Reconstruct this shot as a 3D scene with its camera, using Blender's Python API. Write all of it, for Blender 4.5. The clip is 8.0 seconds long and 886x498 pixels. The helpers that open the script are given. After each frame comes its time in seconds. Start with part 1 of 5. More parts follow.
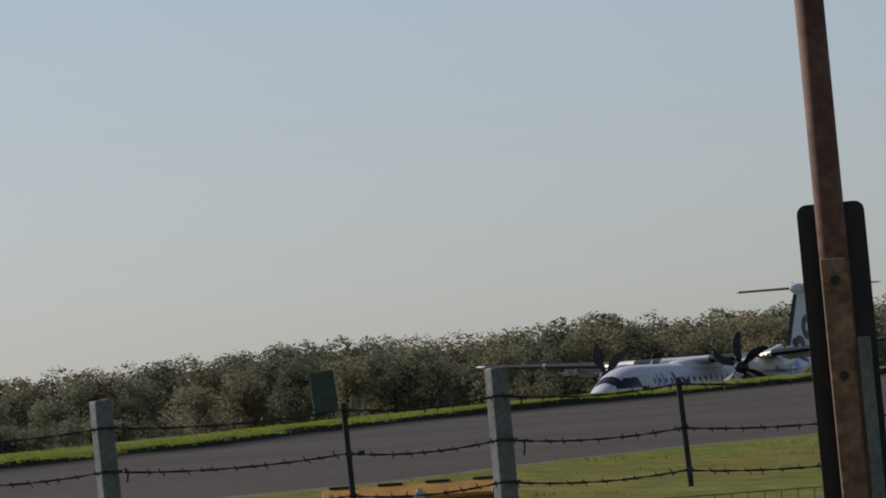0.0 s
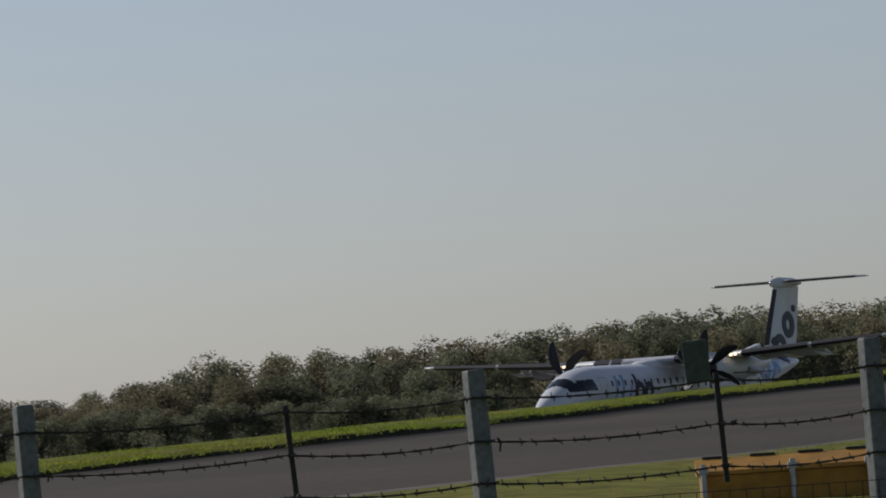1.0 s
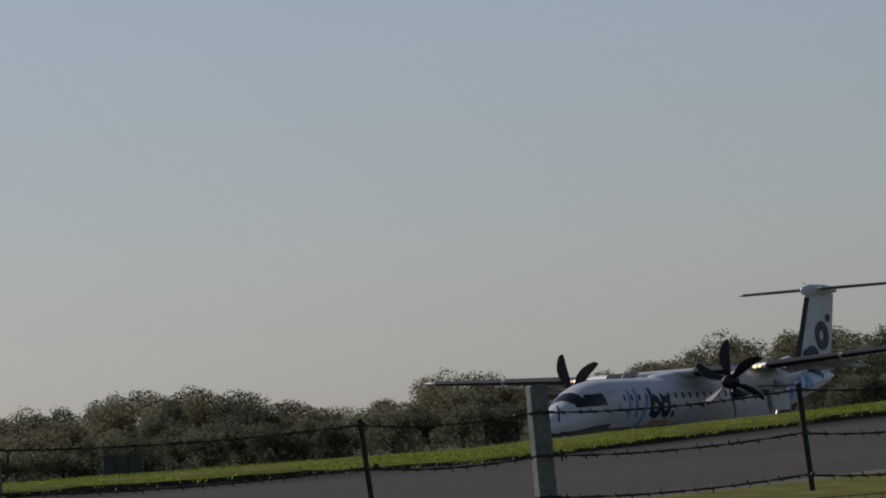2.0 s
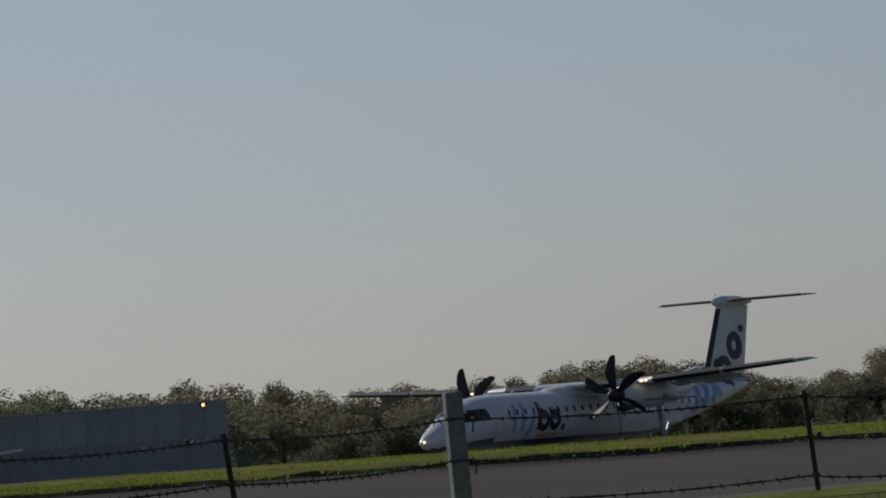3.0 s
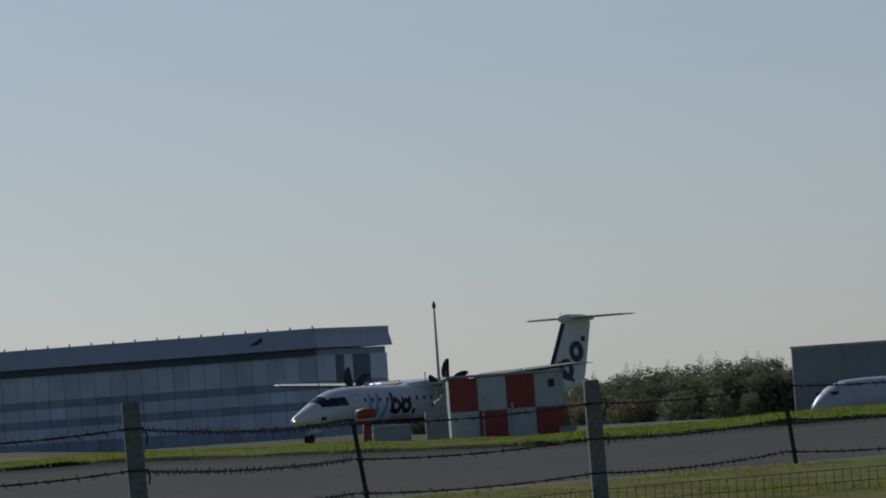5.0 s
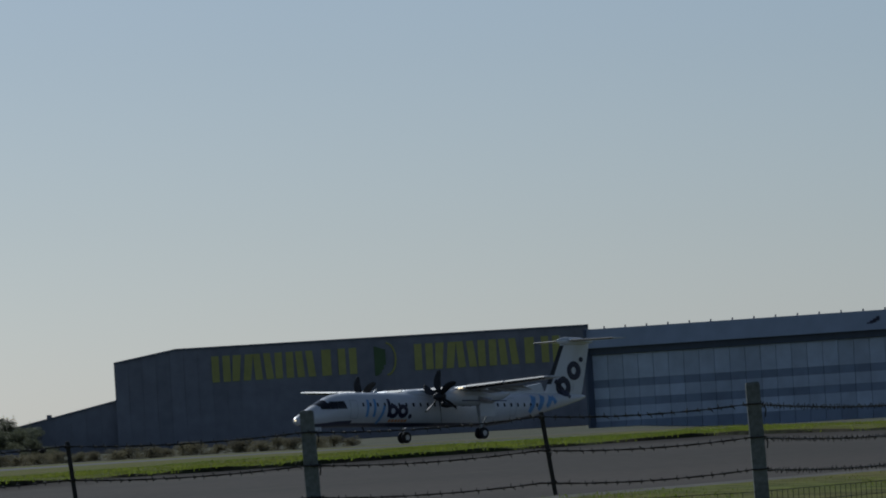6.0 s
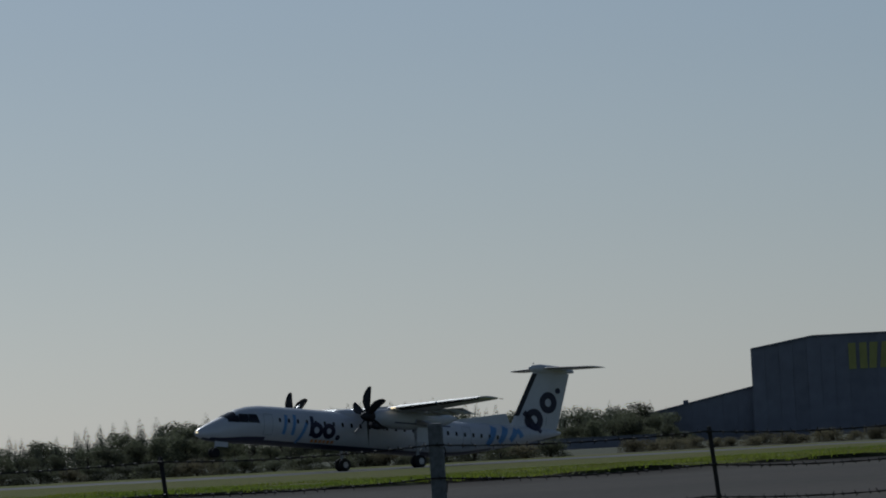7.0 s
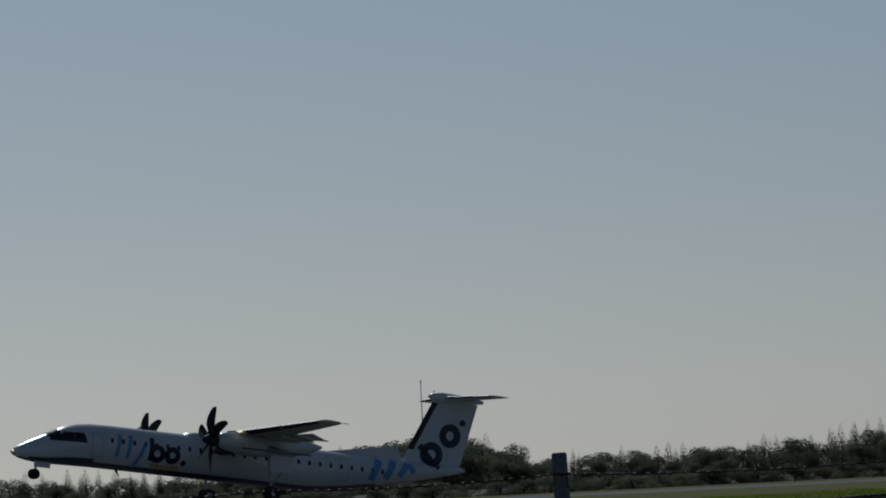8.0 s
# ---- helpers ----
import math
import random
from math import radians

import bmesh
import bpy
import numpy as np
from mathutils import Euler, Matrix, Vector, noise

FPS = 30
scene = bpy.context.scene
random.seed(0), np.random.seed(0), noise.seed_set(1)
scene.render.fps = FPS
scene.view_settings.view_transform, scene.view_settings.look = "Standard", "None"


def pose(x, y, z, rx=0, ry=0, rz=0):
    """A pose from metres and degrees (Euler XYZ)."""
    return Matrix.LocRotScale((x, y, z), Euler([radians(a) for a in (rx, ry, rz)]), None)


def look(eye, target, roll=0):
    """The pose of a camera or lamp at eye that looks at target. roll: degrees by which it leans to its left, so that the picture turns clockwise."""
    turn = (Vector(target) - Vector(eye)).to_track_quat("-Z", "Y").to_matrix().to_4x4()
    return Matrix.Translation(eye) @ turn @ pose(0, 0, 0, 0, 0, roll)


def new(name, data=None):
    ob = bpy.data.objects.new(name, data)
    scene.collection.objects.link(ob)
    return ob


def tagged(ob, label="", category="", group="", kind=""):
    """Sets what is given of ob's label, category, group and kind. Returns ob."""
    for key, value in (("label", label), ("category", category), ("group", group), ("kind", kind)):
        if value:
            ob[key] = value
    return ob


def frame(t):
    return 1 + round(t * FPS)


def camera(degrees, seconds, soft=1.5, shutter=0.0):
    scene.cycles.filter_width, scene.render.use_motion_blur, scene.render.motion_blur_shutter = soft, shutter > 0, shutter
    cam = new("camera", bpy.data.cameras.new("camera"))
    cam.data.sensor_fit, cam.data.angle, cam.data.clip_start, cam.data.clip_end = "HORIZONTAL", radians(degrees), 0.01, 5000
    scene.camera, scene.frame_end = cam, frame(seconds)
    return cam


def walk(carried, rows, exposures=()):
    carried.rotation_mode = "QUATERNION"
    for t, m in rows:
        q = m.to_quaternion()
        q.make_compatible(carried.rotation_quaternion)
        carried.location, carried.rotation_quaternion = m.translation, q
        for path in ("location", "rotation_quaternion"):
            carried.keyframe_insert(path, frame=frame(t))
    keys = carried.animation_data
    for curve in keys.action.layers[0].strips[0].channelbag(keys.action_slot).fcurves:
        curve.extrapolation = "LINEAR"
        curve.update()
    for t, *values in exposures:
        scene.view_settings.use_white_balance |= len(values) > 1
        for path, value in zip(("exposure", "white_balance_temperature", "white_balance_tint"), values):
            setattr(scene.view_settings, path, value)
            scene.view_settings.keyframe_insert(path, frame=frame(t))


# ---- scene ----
cam = camera(7.799, 8.0, soft=1.9)

# seconds, eye x, eye y, turn to the left, tilt, roll
PATH = [
    (0, 0.00, 0.00, 0.620, 1.308, 4.17),
    (0.1, 0.00, 0.00, 1.005, 1.311, 4.15),
    (0.2, 0.00, 0.00, 1.484, 1.315, 4.13),
    (0.3, 0.00, 0.00, 1.689, 1.319, 4.10),
    (0.4, 0.00, 0.00, 2.008, 1.321, 4.09),
    (0.5, 0.00, 0.00, 2.241, 1.320, 4.08),
    (0.6, 0.00, 0.00, 2.558, 1.313, 4.08),
    (0.7, 0.00, 0.00, 2.758, 1.302, 4.09),
    (0.8, 0.00, 0.00, 3.103, 1.290, 4.11),
    (0.9, 0.00, 0.00, 3.403, 1.281, 4.13),
    (1, 0.00, 0.00, 3.912, 1.279, 4.15),
    (1.1, 0.00, 0.00, 4.331, 1.285, 4.16),
    (1.2, 0.00, 0.00, 4.934, 1.297, 4.18),
    (1.3, 0.00, 0.00, 5.297, 1.312, 4.19),
    (1.4, 0.00, 0.00, 5.839, 1.329, 4.22),
    (1.5, 0.00, 0.00, 6.154, 1.345, 4.25),
    (1.6, -0.00, 0.01, 6.711, 1.361, 4.31),
    (1.7, -0.01, 0.04, 7.072, 1.379, 4.40),
    (1.8, -0.01, 0.06, 7.593, 1.398, 4.49),
    (1.9, -0.01, 0.05, 7.930, 1.416, 4.55),
    (2, 0.00, 0.00, 8.423, 1.431, 4.55),
    (2.2, 0.03, -0.23, 9.311, 1.457, 4.37),
    (3.3, 0.72, -3.64, 14.220, 1.451, 4.50),
    (3.4, 0.82, -4.08, 14.871, 1.434, 4.48),
    (3.5, 0.95, -4.57, 15.267, 1.415, 4.46),
    (3.6, 1.13, -5.24, 15.873, 1.395, 4.44),
    (3.7, 1.36, -6.05, 16.375, 1.372, 4.42),
    (3.8, 1.61, -6.95, 16.799, 1.350, 4.40),
    (3.9, 1.88, -7.88, 17.192, 1.332, 4.38),
    (4, 2.16, -8.78, 17.597, 1.322, 4.35),
    (4.1, 2.43, -9.65, 17.989, 1.322, 4.33),
    (4.2, 2.72, -10.54, 18.518, 1.330, 4.31),
    (4.3, 3.01, -11.44, 18.945, 1.342, 4.30),
    (4.4, 3.31, -12.32, 19.345, 1.354, 4.29),
    (4.5, 3.61, -13.19, 19.718, 1.362, 4.28),
    (4.6, 3.91, -14.02, 20.317, 1.365, 4.26),
    (4.7, 4.22, -14.86, 20.705, 1.368, 4.22),
    (5.8, 8.91, -25.62, 26.375, 1.483, 3.62),
    (5.9, 9.35, -26.49, 26.820, 1.505, 3.57),
    (6, 9.74, -27.25, 27.509, 1.527, 3.52),
    (6.1, 9.98, -27.72, 28.001, 1.541, 3.48),
    (6.2, 10.10, -27.96, 28.502, 1.547, 3.44),
    (6.3, 10.15, -28.04, 28.731, 1.551, 3.40),
    (6.4, 10.17, -28.05, 29.162, 1.558, 3.36),
    (6.5, 10.19, -28.09, 29.640, 1.572, 3.32),
    (6.6, 10.22, -28.15, 30.613, 1.596, 3.26),
    (6.7, 10.23, -28.15, 31.375, 1.625, 3.20),
    (6.8, 10.21, -28.13, 32.344, 1.658, 3.13),
    (6.9, 10.20, -28.11, 32.732, 1.691, 3.03),
    (7, 10.19, -28.09, 33.122, 1.721, 3.01),
    (7.1, 10.19, -28.09, 33.295, 1.748, 3.00),
    (7.2, 10.19, -28.09, 33.737, 1.773, 3.01),
    (7.3, 10.19, -28.09, 34.159, 1.798, 3.02),
    (7.4, 10.19, -28.09, 34.980, 1.824, 3.03),
    (7.5, 10.19, -28.09, 35.675, 1.853, 3.03),
    (7.6, 10.19, -28.09, 36.650, 1.886, 3.01),
    (7.7, 10.19, -28.09, 37.221, 1.921, 2.97),
    (7.8, 10.19, -28.09, 38.086, 1.958, 2.93),
    (7.9, 10.19, -28.09, 38.688, 1.995, 2.89),
    (8, 10.19, -28.09, 39.761, 2.032, 2.85),
]


def eye_pose(x, y, turn, tilt, roll):
    a, b = radians(turn), radians(tilt)
    return look((x, y, 2.0), (x - 100 * math.sin(a) * math.cos(b), y + 100 * math.cos(a) * math.cos(b), 2.0 + 100 * math.sin(b)), -roll)


EXPOSURES = [(0, -0.47, 6200, 13.5), (2, -0.98, 6080, 14), (4, -1.12, 5850, 11), (6, -1.29, 5450, 6.5), (7, -1.66, 5400, 6), (7.5, -1.78, 5380, 6), (8, -1.96, 5380, 7)]
walk(cam, [(t, eye_pose(*r)) for t, *r in PATH], EXPOSURES)

# ---- light ----
SUN_TURN, SUN_UP = 52.0, 31.0          # degrees to the left of north, degrees up
world = bpy.data.worlds.new("sky")
scene.world = world
world.use_nodes = True
wn = world.node_tree
sky = wn.nodes.new("ShaderNodeTexSky")
sky.sky_type, sky.sun_disc = "NISHITA", False
sky.sun_elevation, sky.sun_rotation = radians(SUN_UP), radians(-SUN_TURN)
sky.air_density, sky.dust_density, sky.ozone_density = 0.75, 0.6, 2.6
wn.nodes["Background"].inputs[1].default_value = 0.10
hazy = wn.nodes.new("ShaderNodeHueSaturation")
hazy.inputs["Saturation"].default_value = 0.69
wn.links.new(sky.outputs[0], hazy.inputs["Color"])
wn.links.new(hazy.outputs[0], wn.nodes["Background"].inputs[0])
sun = new("sun", bpy.data.lights.new("sun", "SUN"))
sun.data.energy, sun.data.angle, sun.data.color = 4.8, radians(0.6), (1.0, 0.93, 0.82)
_a, _b = radians(SUN_TURN), radians(SUN_UP)
SUN_DIR = Vector((-math.sin(_a) * math.cos(_b), math.cos(_a) * math.cos(_b), math.sin(_b)))
sun.matrix_world = look(SUN_DIR * 300, (0, 0, 0))


# ---- materials ----
def mat(name, base, rough=0.6, metal=0.0, grain=8.0, amount=0.15, stain=0.6, bump=0.02, spec=0.5, other=None, piece=0.0, glow=0.0):
    """Two scales of noise over a base colour, with fine relief. other: a second colour for the large stains."""
    m = bpy.data.materials.new(name)
    m.use_nodes = True
    t = m.node_tree
    n, l = t.nodes, t.links
    b = n["Principled BSDF"]
    co = n.new("ShaderNodeTexCoord")
    fine, big = n.new("ShaderNodeTexNoise"), n.new("ShaderNodeTexNoise")
    fine.inputs["Scale"].default_value, big.inputs["Scale"].default_value = grain, stain
    fine.inputs["Detail"].default_value = big.inputs["Detail"].default_value = 5
    for q in (fine, big):
        l.new(co.outputs["Object"], q.inputs["Vector"])
    two = n.new("ShaderNodeMix")
    two.data_type = "RGBA"
    two.inputs["A"].default_value = (*base, 1)
    two.inputs["B"].default_value = (*(other or [c * (1 - amount) for c in base]), 1)
    ramp = n.new("ShaderNodeMapRange")
    ramp.inputs["From Min"].default_value, ramp.inputs["From Max"].default_value = 0.38, 0.62
    l.new(big.outputs["Fac"], ramp.inputs["Value"])
    l.new(ramp.outputs[0], two.inputs["Factor"])
    hsv = n.new("ShaderNodeHueSaturation")
    val = n.new("ShaderNodeMapRange")
    val.inputs["From Min"].default_value, val.inputs["From Max"].default_value = 0.3, 0.7
    val.inputs["To Min"].default_value, val.inputs["To Max"].default_value = 1 - amount, 1 + amount
    l.new(fine.outputs["Fac"], val.inputs["Value"])
    l.new(two.outputs["Result"], hsv.inputs["Color"])
    if piece:
        info, mul, rnd = n.new("ShaderNodeObjectInfo"), n.new("ShaderNodeMath"), n.new("ShaderNodeMapRange")
        mul.operation = "MULTIPLY"
        rnd.inputs["To Min"].default_value, rnd.inputs["To Max"].default_value = 1 - piece, 1 + piece
        l.new(info.outputs["Random"], rnd.inputs["Value"])
        l.new(val.outputs[0], mul.inputs[0])
        l.new(rnd.outputs[0], mul.inputs[1])
        l.new(mul.outputs[0], hsv.inputs["Value"])
    else:
        l.new(val.outputs[0], hsv.inputs["Value"])
    l.new(hsv.outputs[0], b.inputs["Base Color"])
    b.inputs["Roughness"].default_value, b.inputs["Metallic"].default_value = rough, metal
    b.inputs["Specular IOR Level"].default_value = spec
    if bump:
        bp = n.new("ShaderNodeBump")
        bp.inputs["Strength"].default_value, bp.inputs["Distance"].default_value = 0.5, bump
        l.new(fine.outputs["Fac"], bp.inputs["Height"])
        l.new(bp.outputs[0], b.inputs["Normal"])
    if glow:
        b.inputs["Emission Color"].default_value, b.inputs["Emission Strength"].default_value = (*base, 1), glow
    return m


def leaf_mat(name, base, other):
    m = mat(name, base, rough=0.7, grain=0.5, amount=0.2, stain=0.07, bump=0, other=other, piece=0.3, spec=0.2)
    b = m.node_tree.nodes["Principled BSDF"]
    n, l = m.node_tree.nodes, m.node_tree.links
    thin, both = n.new("ShaderNodeBsdfTranslucent"), n.new("ShaderNodeMixShader")
    both.inputs[0].default_value = 0.6
    l.new(b.inputs["Base Color"].links[0].from_socket, thin.inputs["Color"])
    l.new(b.outputs[0], both.inputs[1])
    l.new(thin.outputs[0], both.inputs[2])
    l.new(both.outputs[0], n["Material Output"].inputs["Surface"])
    return m


M = dict(
    grass=mat("grass", (0.12, 0.15, 0.02), 0.95, grain=3, amount=0.4, stain=0.22, bump=0.03, other=(0.165, 0.145, 0.035), spec=0.05),
    field=mat("field", (0.075, 0.09, 0.045), 0.9, grain=0.6, amount=0.3, stain=0.02, bump=0.03, other=(0.11, 0.10, 0.055), spec=0.1),
    blade=leaf_mat("blade", (0.155, 0.21, 0.024), (0.20, 0.22, 0.034)),
    # earthy turf, darkened so the shade on the lip's face is in its colour
    turf_edge_shade=mat("turf_edge_shade", (0.035, 0.045, 0.014), 0.95, grain=5, amount=0.5, stain=0.8, bump=0.03, other=(0.055, 0.045, 0.03), spec=0.05),
    asphalt=mat("asphalt", (0.084, 0.071, 0.059), 0.95, grain=6, amount=0.2, stain=0.05, bump=0.006, other=(0.062, 0.054, 0.046), spec=0.08),
    concrete_edge=mat("concrete_edge", (0.13, 0.12, 0.095), 0.9, grain=5, amount=0.2, stain=0.3, bump=0.01, spec=0.2),
    runway=mat("runway", (0.10, 0.098, 0.095), 0.9, grain=2, amount=0.14, stain=0.03, bump=0.004, spec=0.3),
    paint_line=mat("paint_line", (0.084, 0.073, 0.058), 0.95, grain=9, amount=0.3, stain=0.5, bump=0, spec=0.08),
    post=mat("post_concrete", (0.20, 0.21, 0.205), 0.9, grain=26, amount=0.25, stain=2.5, bump=0.004, other=(0.14, 0.15, 0.145), piece=0.12),
    iron=mat("dark_iron", (0.035, 0.033, 0.032), 0.7, 0.3, grain=30, amount=0.3, stain=4, bump=0.001),
    wire=mat("wire", (0.06, 0.055, 0.05), 0.6, 0.6, grain=40, amount=0.3, stain=5, bump=0),
    rust=mat("rusty_pole", (0.12, 0.055, 0.035), 0.8, 0.2, grain=18, amount=0.35, stain=1.8, bump=0.002, other=(0.19, 0.10, 0.065)),
    timber=mat("timber", (0.17, 0.10, 0.06), 0.85, grain=22, amount=0.4, stain=6, bump=0.004, other=(0.28, 0.17, 0.10)),
    board=mat("dark_board", (0.022, 0.02, 0.02), 0.6, grain=12, amount=0.3, stain=2, bump=0.001),
    green=mat("green_paint", (0.07, 0.095, 0.075), 0.7, grain=20, amount=0.25, stain=3, bump=0.002),
    yellow=mat("yellow_paint", (0.50, 0.25, 0.02), 0.55, grain=8, amount=0.15, stain=1.2, bump=0.002, other=(0.38, 0.19, 0.03)),
    # slightly darker yellow for the sign cabinet below its lid
    yellow_dark=mat("yellow_paint_dark", (0.45, 0.22, 0.02), 0.65, grain=8, amount=0.2, stain=1.2, bump=0.002),
    galv=mat("galvanised", (0.42, 0.43, 0.44), 0.45, 0.6, grain=14, amount=0.15, stain=2, bump=0.001),
    white=mat("white_paint", (0.70, 0.71, 0.72), 0.25, grain=1.5, amount=0.04, stain=0.3, bump=0),
    white_wing=mat("wing_paint", (0.62, 0.63, 0.64), 0.35, grain=1.5, amount=0.08, stain=0.5, bump=0),
    belly=mat("navy_belly", (0.035, 0.045, 0.10), 0.35, grain=2, amount=0.1, stain=0.6, bump=0),
    navy=mat("navy_paint", (0.018, 0.018, 0.05), 0.4, grain=4, amount=0.1, stain=1, bump=0),
    sky_blue=mat("sky_blue_paint", (0.17, 0.34, 0.62), 0.4, grain=4, amount=0.1, stain=1, bump=0),
    orange=mat("orange_paint", (0.75, 0.33, 0.10), 0.45, grain=4, amount=0.1, stain=1, bump=0),
    boot=mat("rubber_boot", (0.022, 0.022, 0.026), 0.5, grain=6, amount=0.2, stain=1, bump=0),
    glass=mat("dark_glass", (0.012, 0.014, 0.018), 0.08, grain=3, amount=0.1, stain=1, bump=0),
    blade_prop=mat("propeller_black", (0.02, 0.02, 0.022), 0.65, grain=6, amount=0.15, stain=1, bump=0),
    metal=mat("bare_metal", (0.5, 0.5, 0.52), 0.3, 0.9, grain=8, amount=0.15, stain=1, bump=0),
    tyre=mat("tyre", (0.02, 0.02, 0.02), 0.85, grain=12, amount=0.2, stain=2, bump=0.002),
    # glow of the landing lights, and of the sun glint on the nose
    lamp=mat("lit_lamp_and_glint", (1.0, 0.75, 0.42), 0.4, bump=0, glow=3.5),
    lamp_amber=mat("amber_lamp", (1.0, 0.5, 0.12), 0.4, bump=0, glow=5.0),
    hangar=mat("dark_cladding", (0.26, 0.26, 0.29), 0.6, grain=0.5, amount=0.12, stain=0.05, bump=0.01, piece=0.07),
    hangar_roof=mat("dark_roof", (0.17, 0.18, 0.20), 0.6, grain=0.4, amount=0.12, stain=0.05, bump=0),
    sign_yellow=mat("sign_yellow", (0.50, 0.47, 0.13), 0.6, grain=0.8, amount=0.1, stain=0.2, bump=0),
    panel=mat("pale_cladding", (0.62, 0.68, 0.78), 0.5, grain=0.6, amount=0.1, stain=0.1, bump=0, piece=0.12),
    panel_dark=mat("grey_blue_cladding", (0.31, 0.36, 0.46), 0.5, grain=0.6, amount=0.1, stain=0.1, bump=0, piece=0.12),
    fascia=mat("fascia", (0.40, 0.45, 0.54), 0.5, grain=0.5, amount=0.08, stain=0.1, bump=0),
    soffit=mat("dark_soffit", (0.11, 0.13, 0.18), 0.6, grain=0.5, amount=0.1, stain=0.1, bump=0),
    red=mat("red_paint", (0.27, 0.045, 0.035), 0.6, grain=3, amount=0.15, stain=0.6, bump=0.002, piece=0.08),
    hut_white=mat("hut_white", (0.46, 0.50, 0.51), 0.65, grain=3, amount=0.1, stain=0.5, bump=0.002, piece=0.06),
    cabinet=mat("cabinet_grey", (0.30, 0.33, 0.34), 0.6, grain=4, amount=0.12, stain=0.8, bump=0),
    cabinet_dark=mat("cabinet_dark", (0.045, 0.06, 0.05), 0.6, grain=4, amount=0.2, stain=0.8, bump=0),
    wallcon=mat("wall_panel", (0.34, 0.35, 0.36), 0.8, grain=0.8, amount=0.12, stain=0.1, bump=0.01, piece=0.08),
    bark=mat("bark", (0.06, 0.048, 0.035), 0.9, grain=3, amount=0.3, stain=0.6, bump=0.03),
    leaf_a=leaf_mat("leaves_green", (0.155, 0.175, 0.105), (0.18, 0.175, 0.11)),
    leaf_b=leaf_mat("leaves_autumn", (0.21, 0.18, 0.11), (0.17, 0.17, 0.10)),
    leaf_c=leaf_mat("needles", (0.115, 0.13, 0.095), (0.13, 0.14, 0.10)),
)


# ---- building helpers ----
def part(name, bm, material, parent=None, label="", smooth=False):
    me = bpy.data.meshes.new(name)
    bm.normal_update()
    bm.to_mesh(me)
    bm.free()
    for q in material if isinstance(material, (list, tuple)) else [material]:
        me.materials.append(q)
    if smooth:
        for p in me.polygons:
            p.use_smooth = True
    ob = new(name, me)
    ob.parent = parent
    return tagged(ob, label)


def shared(name, ob, parent, m):
    """Another object on the mesh of ob."""
    c = new(name, ob.data)
    c.parent = parent
    c.matrix_basis = m
    return c


def thing(name, m, label, category, group="", kind=""):
    e = new(name)
    e.empty_display_size = 0.2
    e.matrix_basis = m
    return tagged(e, label, category, group, kind)


def box(x0, y0, z0, x1, y1, z1, bevel=0.0, bm=None):
    out = bm or bmesh.new()
    made = bmesh.ops.create_cube(out, size=1)["verts"]
    for v in made:
        v.co = Vector(((x0 + x1) / 2 + v.co.x * (x1 - x0), (y0 + y1) / 2 + v.co.y * (y1 - y0), (z0 + z1) / 2 + v.co.z * (z1 - z0)))
    if bevel:
        es = list({e for v in made for e in v.link_edges})
        bmesh.ops.bevel(out, geom=es, offset=bevel, segments=2, affect="EDGES", profile=0.5)
    return out


def tube(points, radius, sides=8, bm=None, caps=True):
    """A tube along points; radius a number or one for each point."""
    out = bm or bmesh.new()
    rings = []
    rad = radius if isinstance(radius, (list, tuple)) else [radius] * len(points)
    pts = [Vector(p) for p in points]
    for i, p in enumerate(pts):
        d = (pts[min(i + 1, len(pts) - 1)] - pts[max(i - 1, 0)]).normalized()
        side = d.cross(Vector((0, 0, 1)) if abs(d.z) < 0.9 else Vector((1, 0, 0))).normalized()
        up = side.cross(d)
        rings.append([out.verts.new(p + (side * math.cos(a) + up * math.sin(a)) * rad[i]) for a in (2 * math.pi * k / sides for k in range(sides))])
    for a, b in zip(rings, rings[1:]):
        for k in range(sides):
            out.faces.new((a[k], a[(k + 1) % sides], b[(k + 1) % sides], b[k]))
    if caps:
        out.faces.new(rings[0][::-1])
        out.faces.new(rings[-1])
    return out


def loft(sections, bm=None, close=True):
    """Skin over closed rings of equal length."""
    out = bm or bmesh.new()
    rings = [[out.verts.new(p) for p in s] for s in sections]
    n = len(rings[0])
    for a, b in zip(rings, rings[1:]):
        for k in range(n):
            out.faces.new((a[k], a[(k + 1) % n], b[(k + 1) % n], b[k]))
    if close:
        out.faces.new(rings[0][::-1])
        out.faces.new(rings[-1])
    bmesh.ops.recalc_face_normals(out, faces=out.faces)
    return out


def lerp(x, xs, ys):
    return float(np.interp(x, xs, ys))


# ---- ground ----
HUB = (5.0, -14.0)
AZ = [-180, -60, -10, -6, -2, 0, 2, 4.5, 7, 10, 14, 18, 22, 26, 30, 35, 40, 50, 90, 180]
R_NEAR = [60, 80, 100, 97, 92, 90, 85, 74, 66, 60, 56, 55, 52, 47, 42, 38, 35, 31, 30, 60]
R_FAR = [300, 300, 330, 320, 290, 250, 205, 140, 113, 100, 93, 92, 92, 99, 94, 88, 84, 80, 80, 300]
Z_FAR = [1.5, 1.7, 1.85, 1.8, 1.68, 1.48, 1.42, 1.40, 1.38, 1.28, 1.37, 1.41, 1.32, 1.48, 1.44, 1.40, 1.40, 1.40, 1.4, 1.5]
R_TOP = [330, 330, 370, 360, 330, 290, 240, 165, 127, 113, 105, 104, 104, 116, 112, 106, 102, 98, 98, 330]
Z_TOP = [1.5, 1.9, 2.0, 2.0, 1.96, 1.77, 1.62, 1.54, 1.52, 1.41, 1.50, 1.54, 1.41, 1.58, 1.53, 1.46, 1.42, 1.42, 1.45, 1.5]
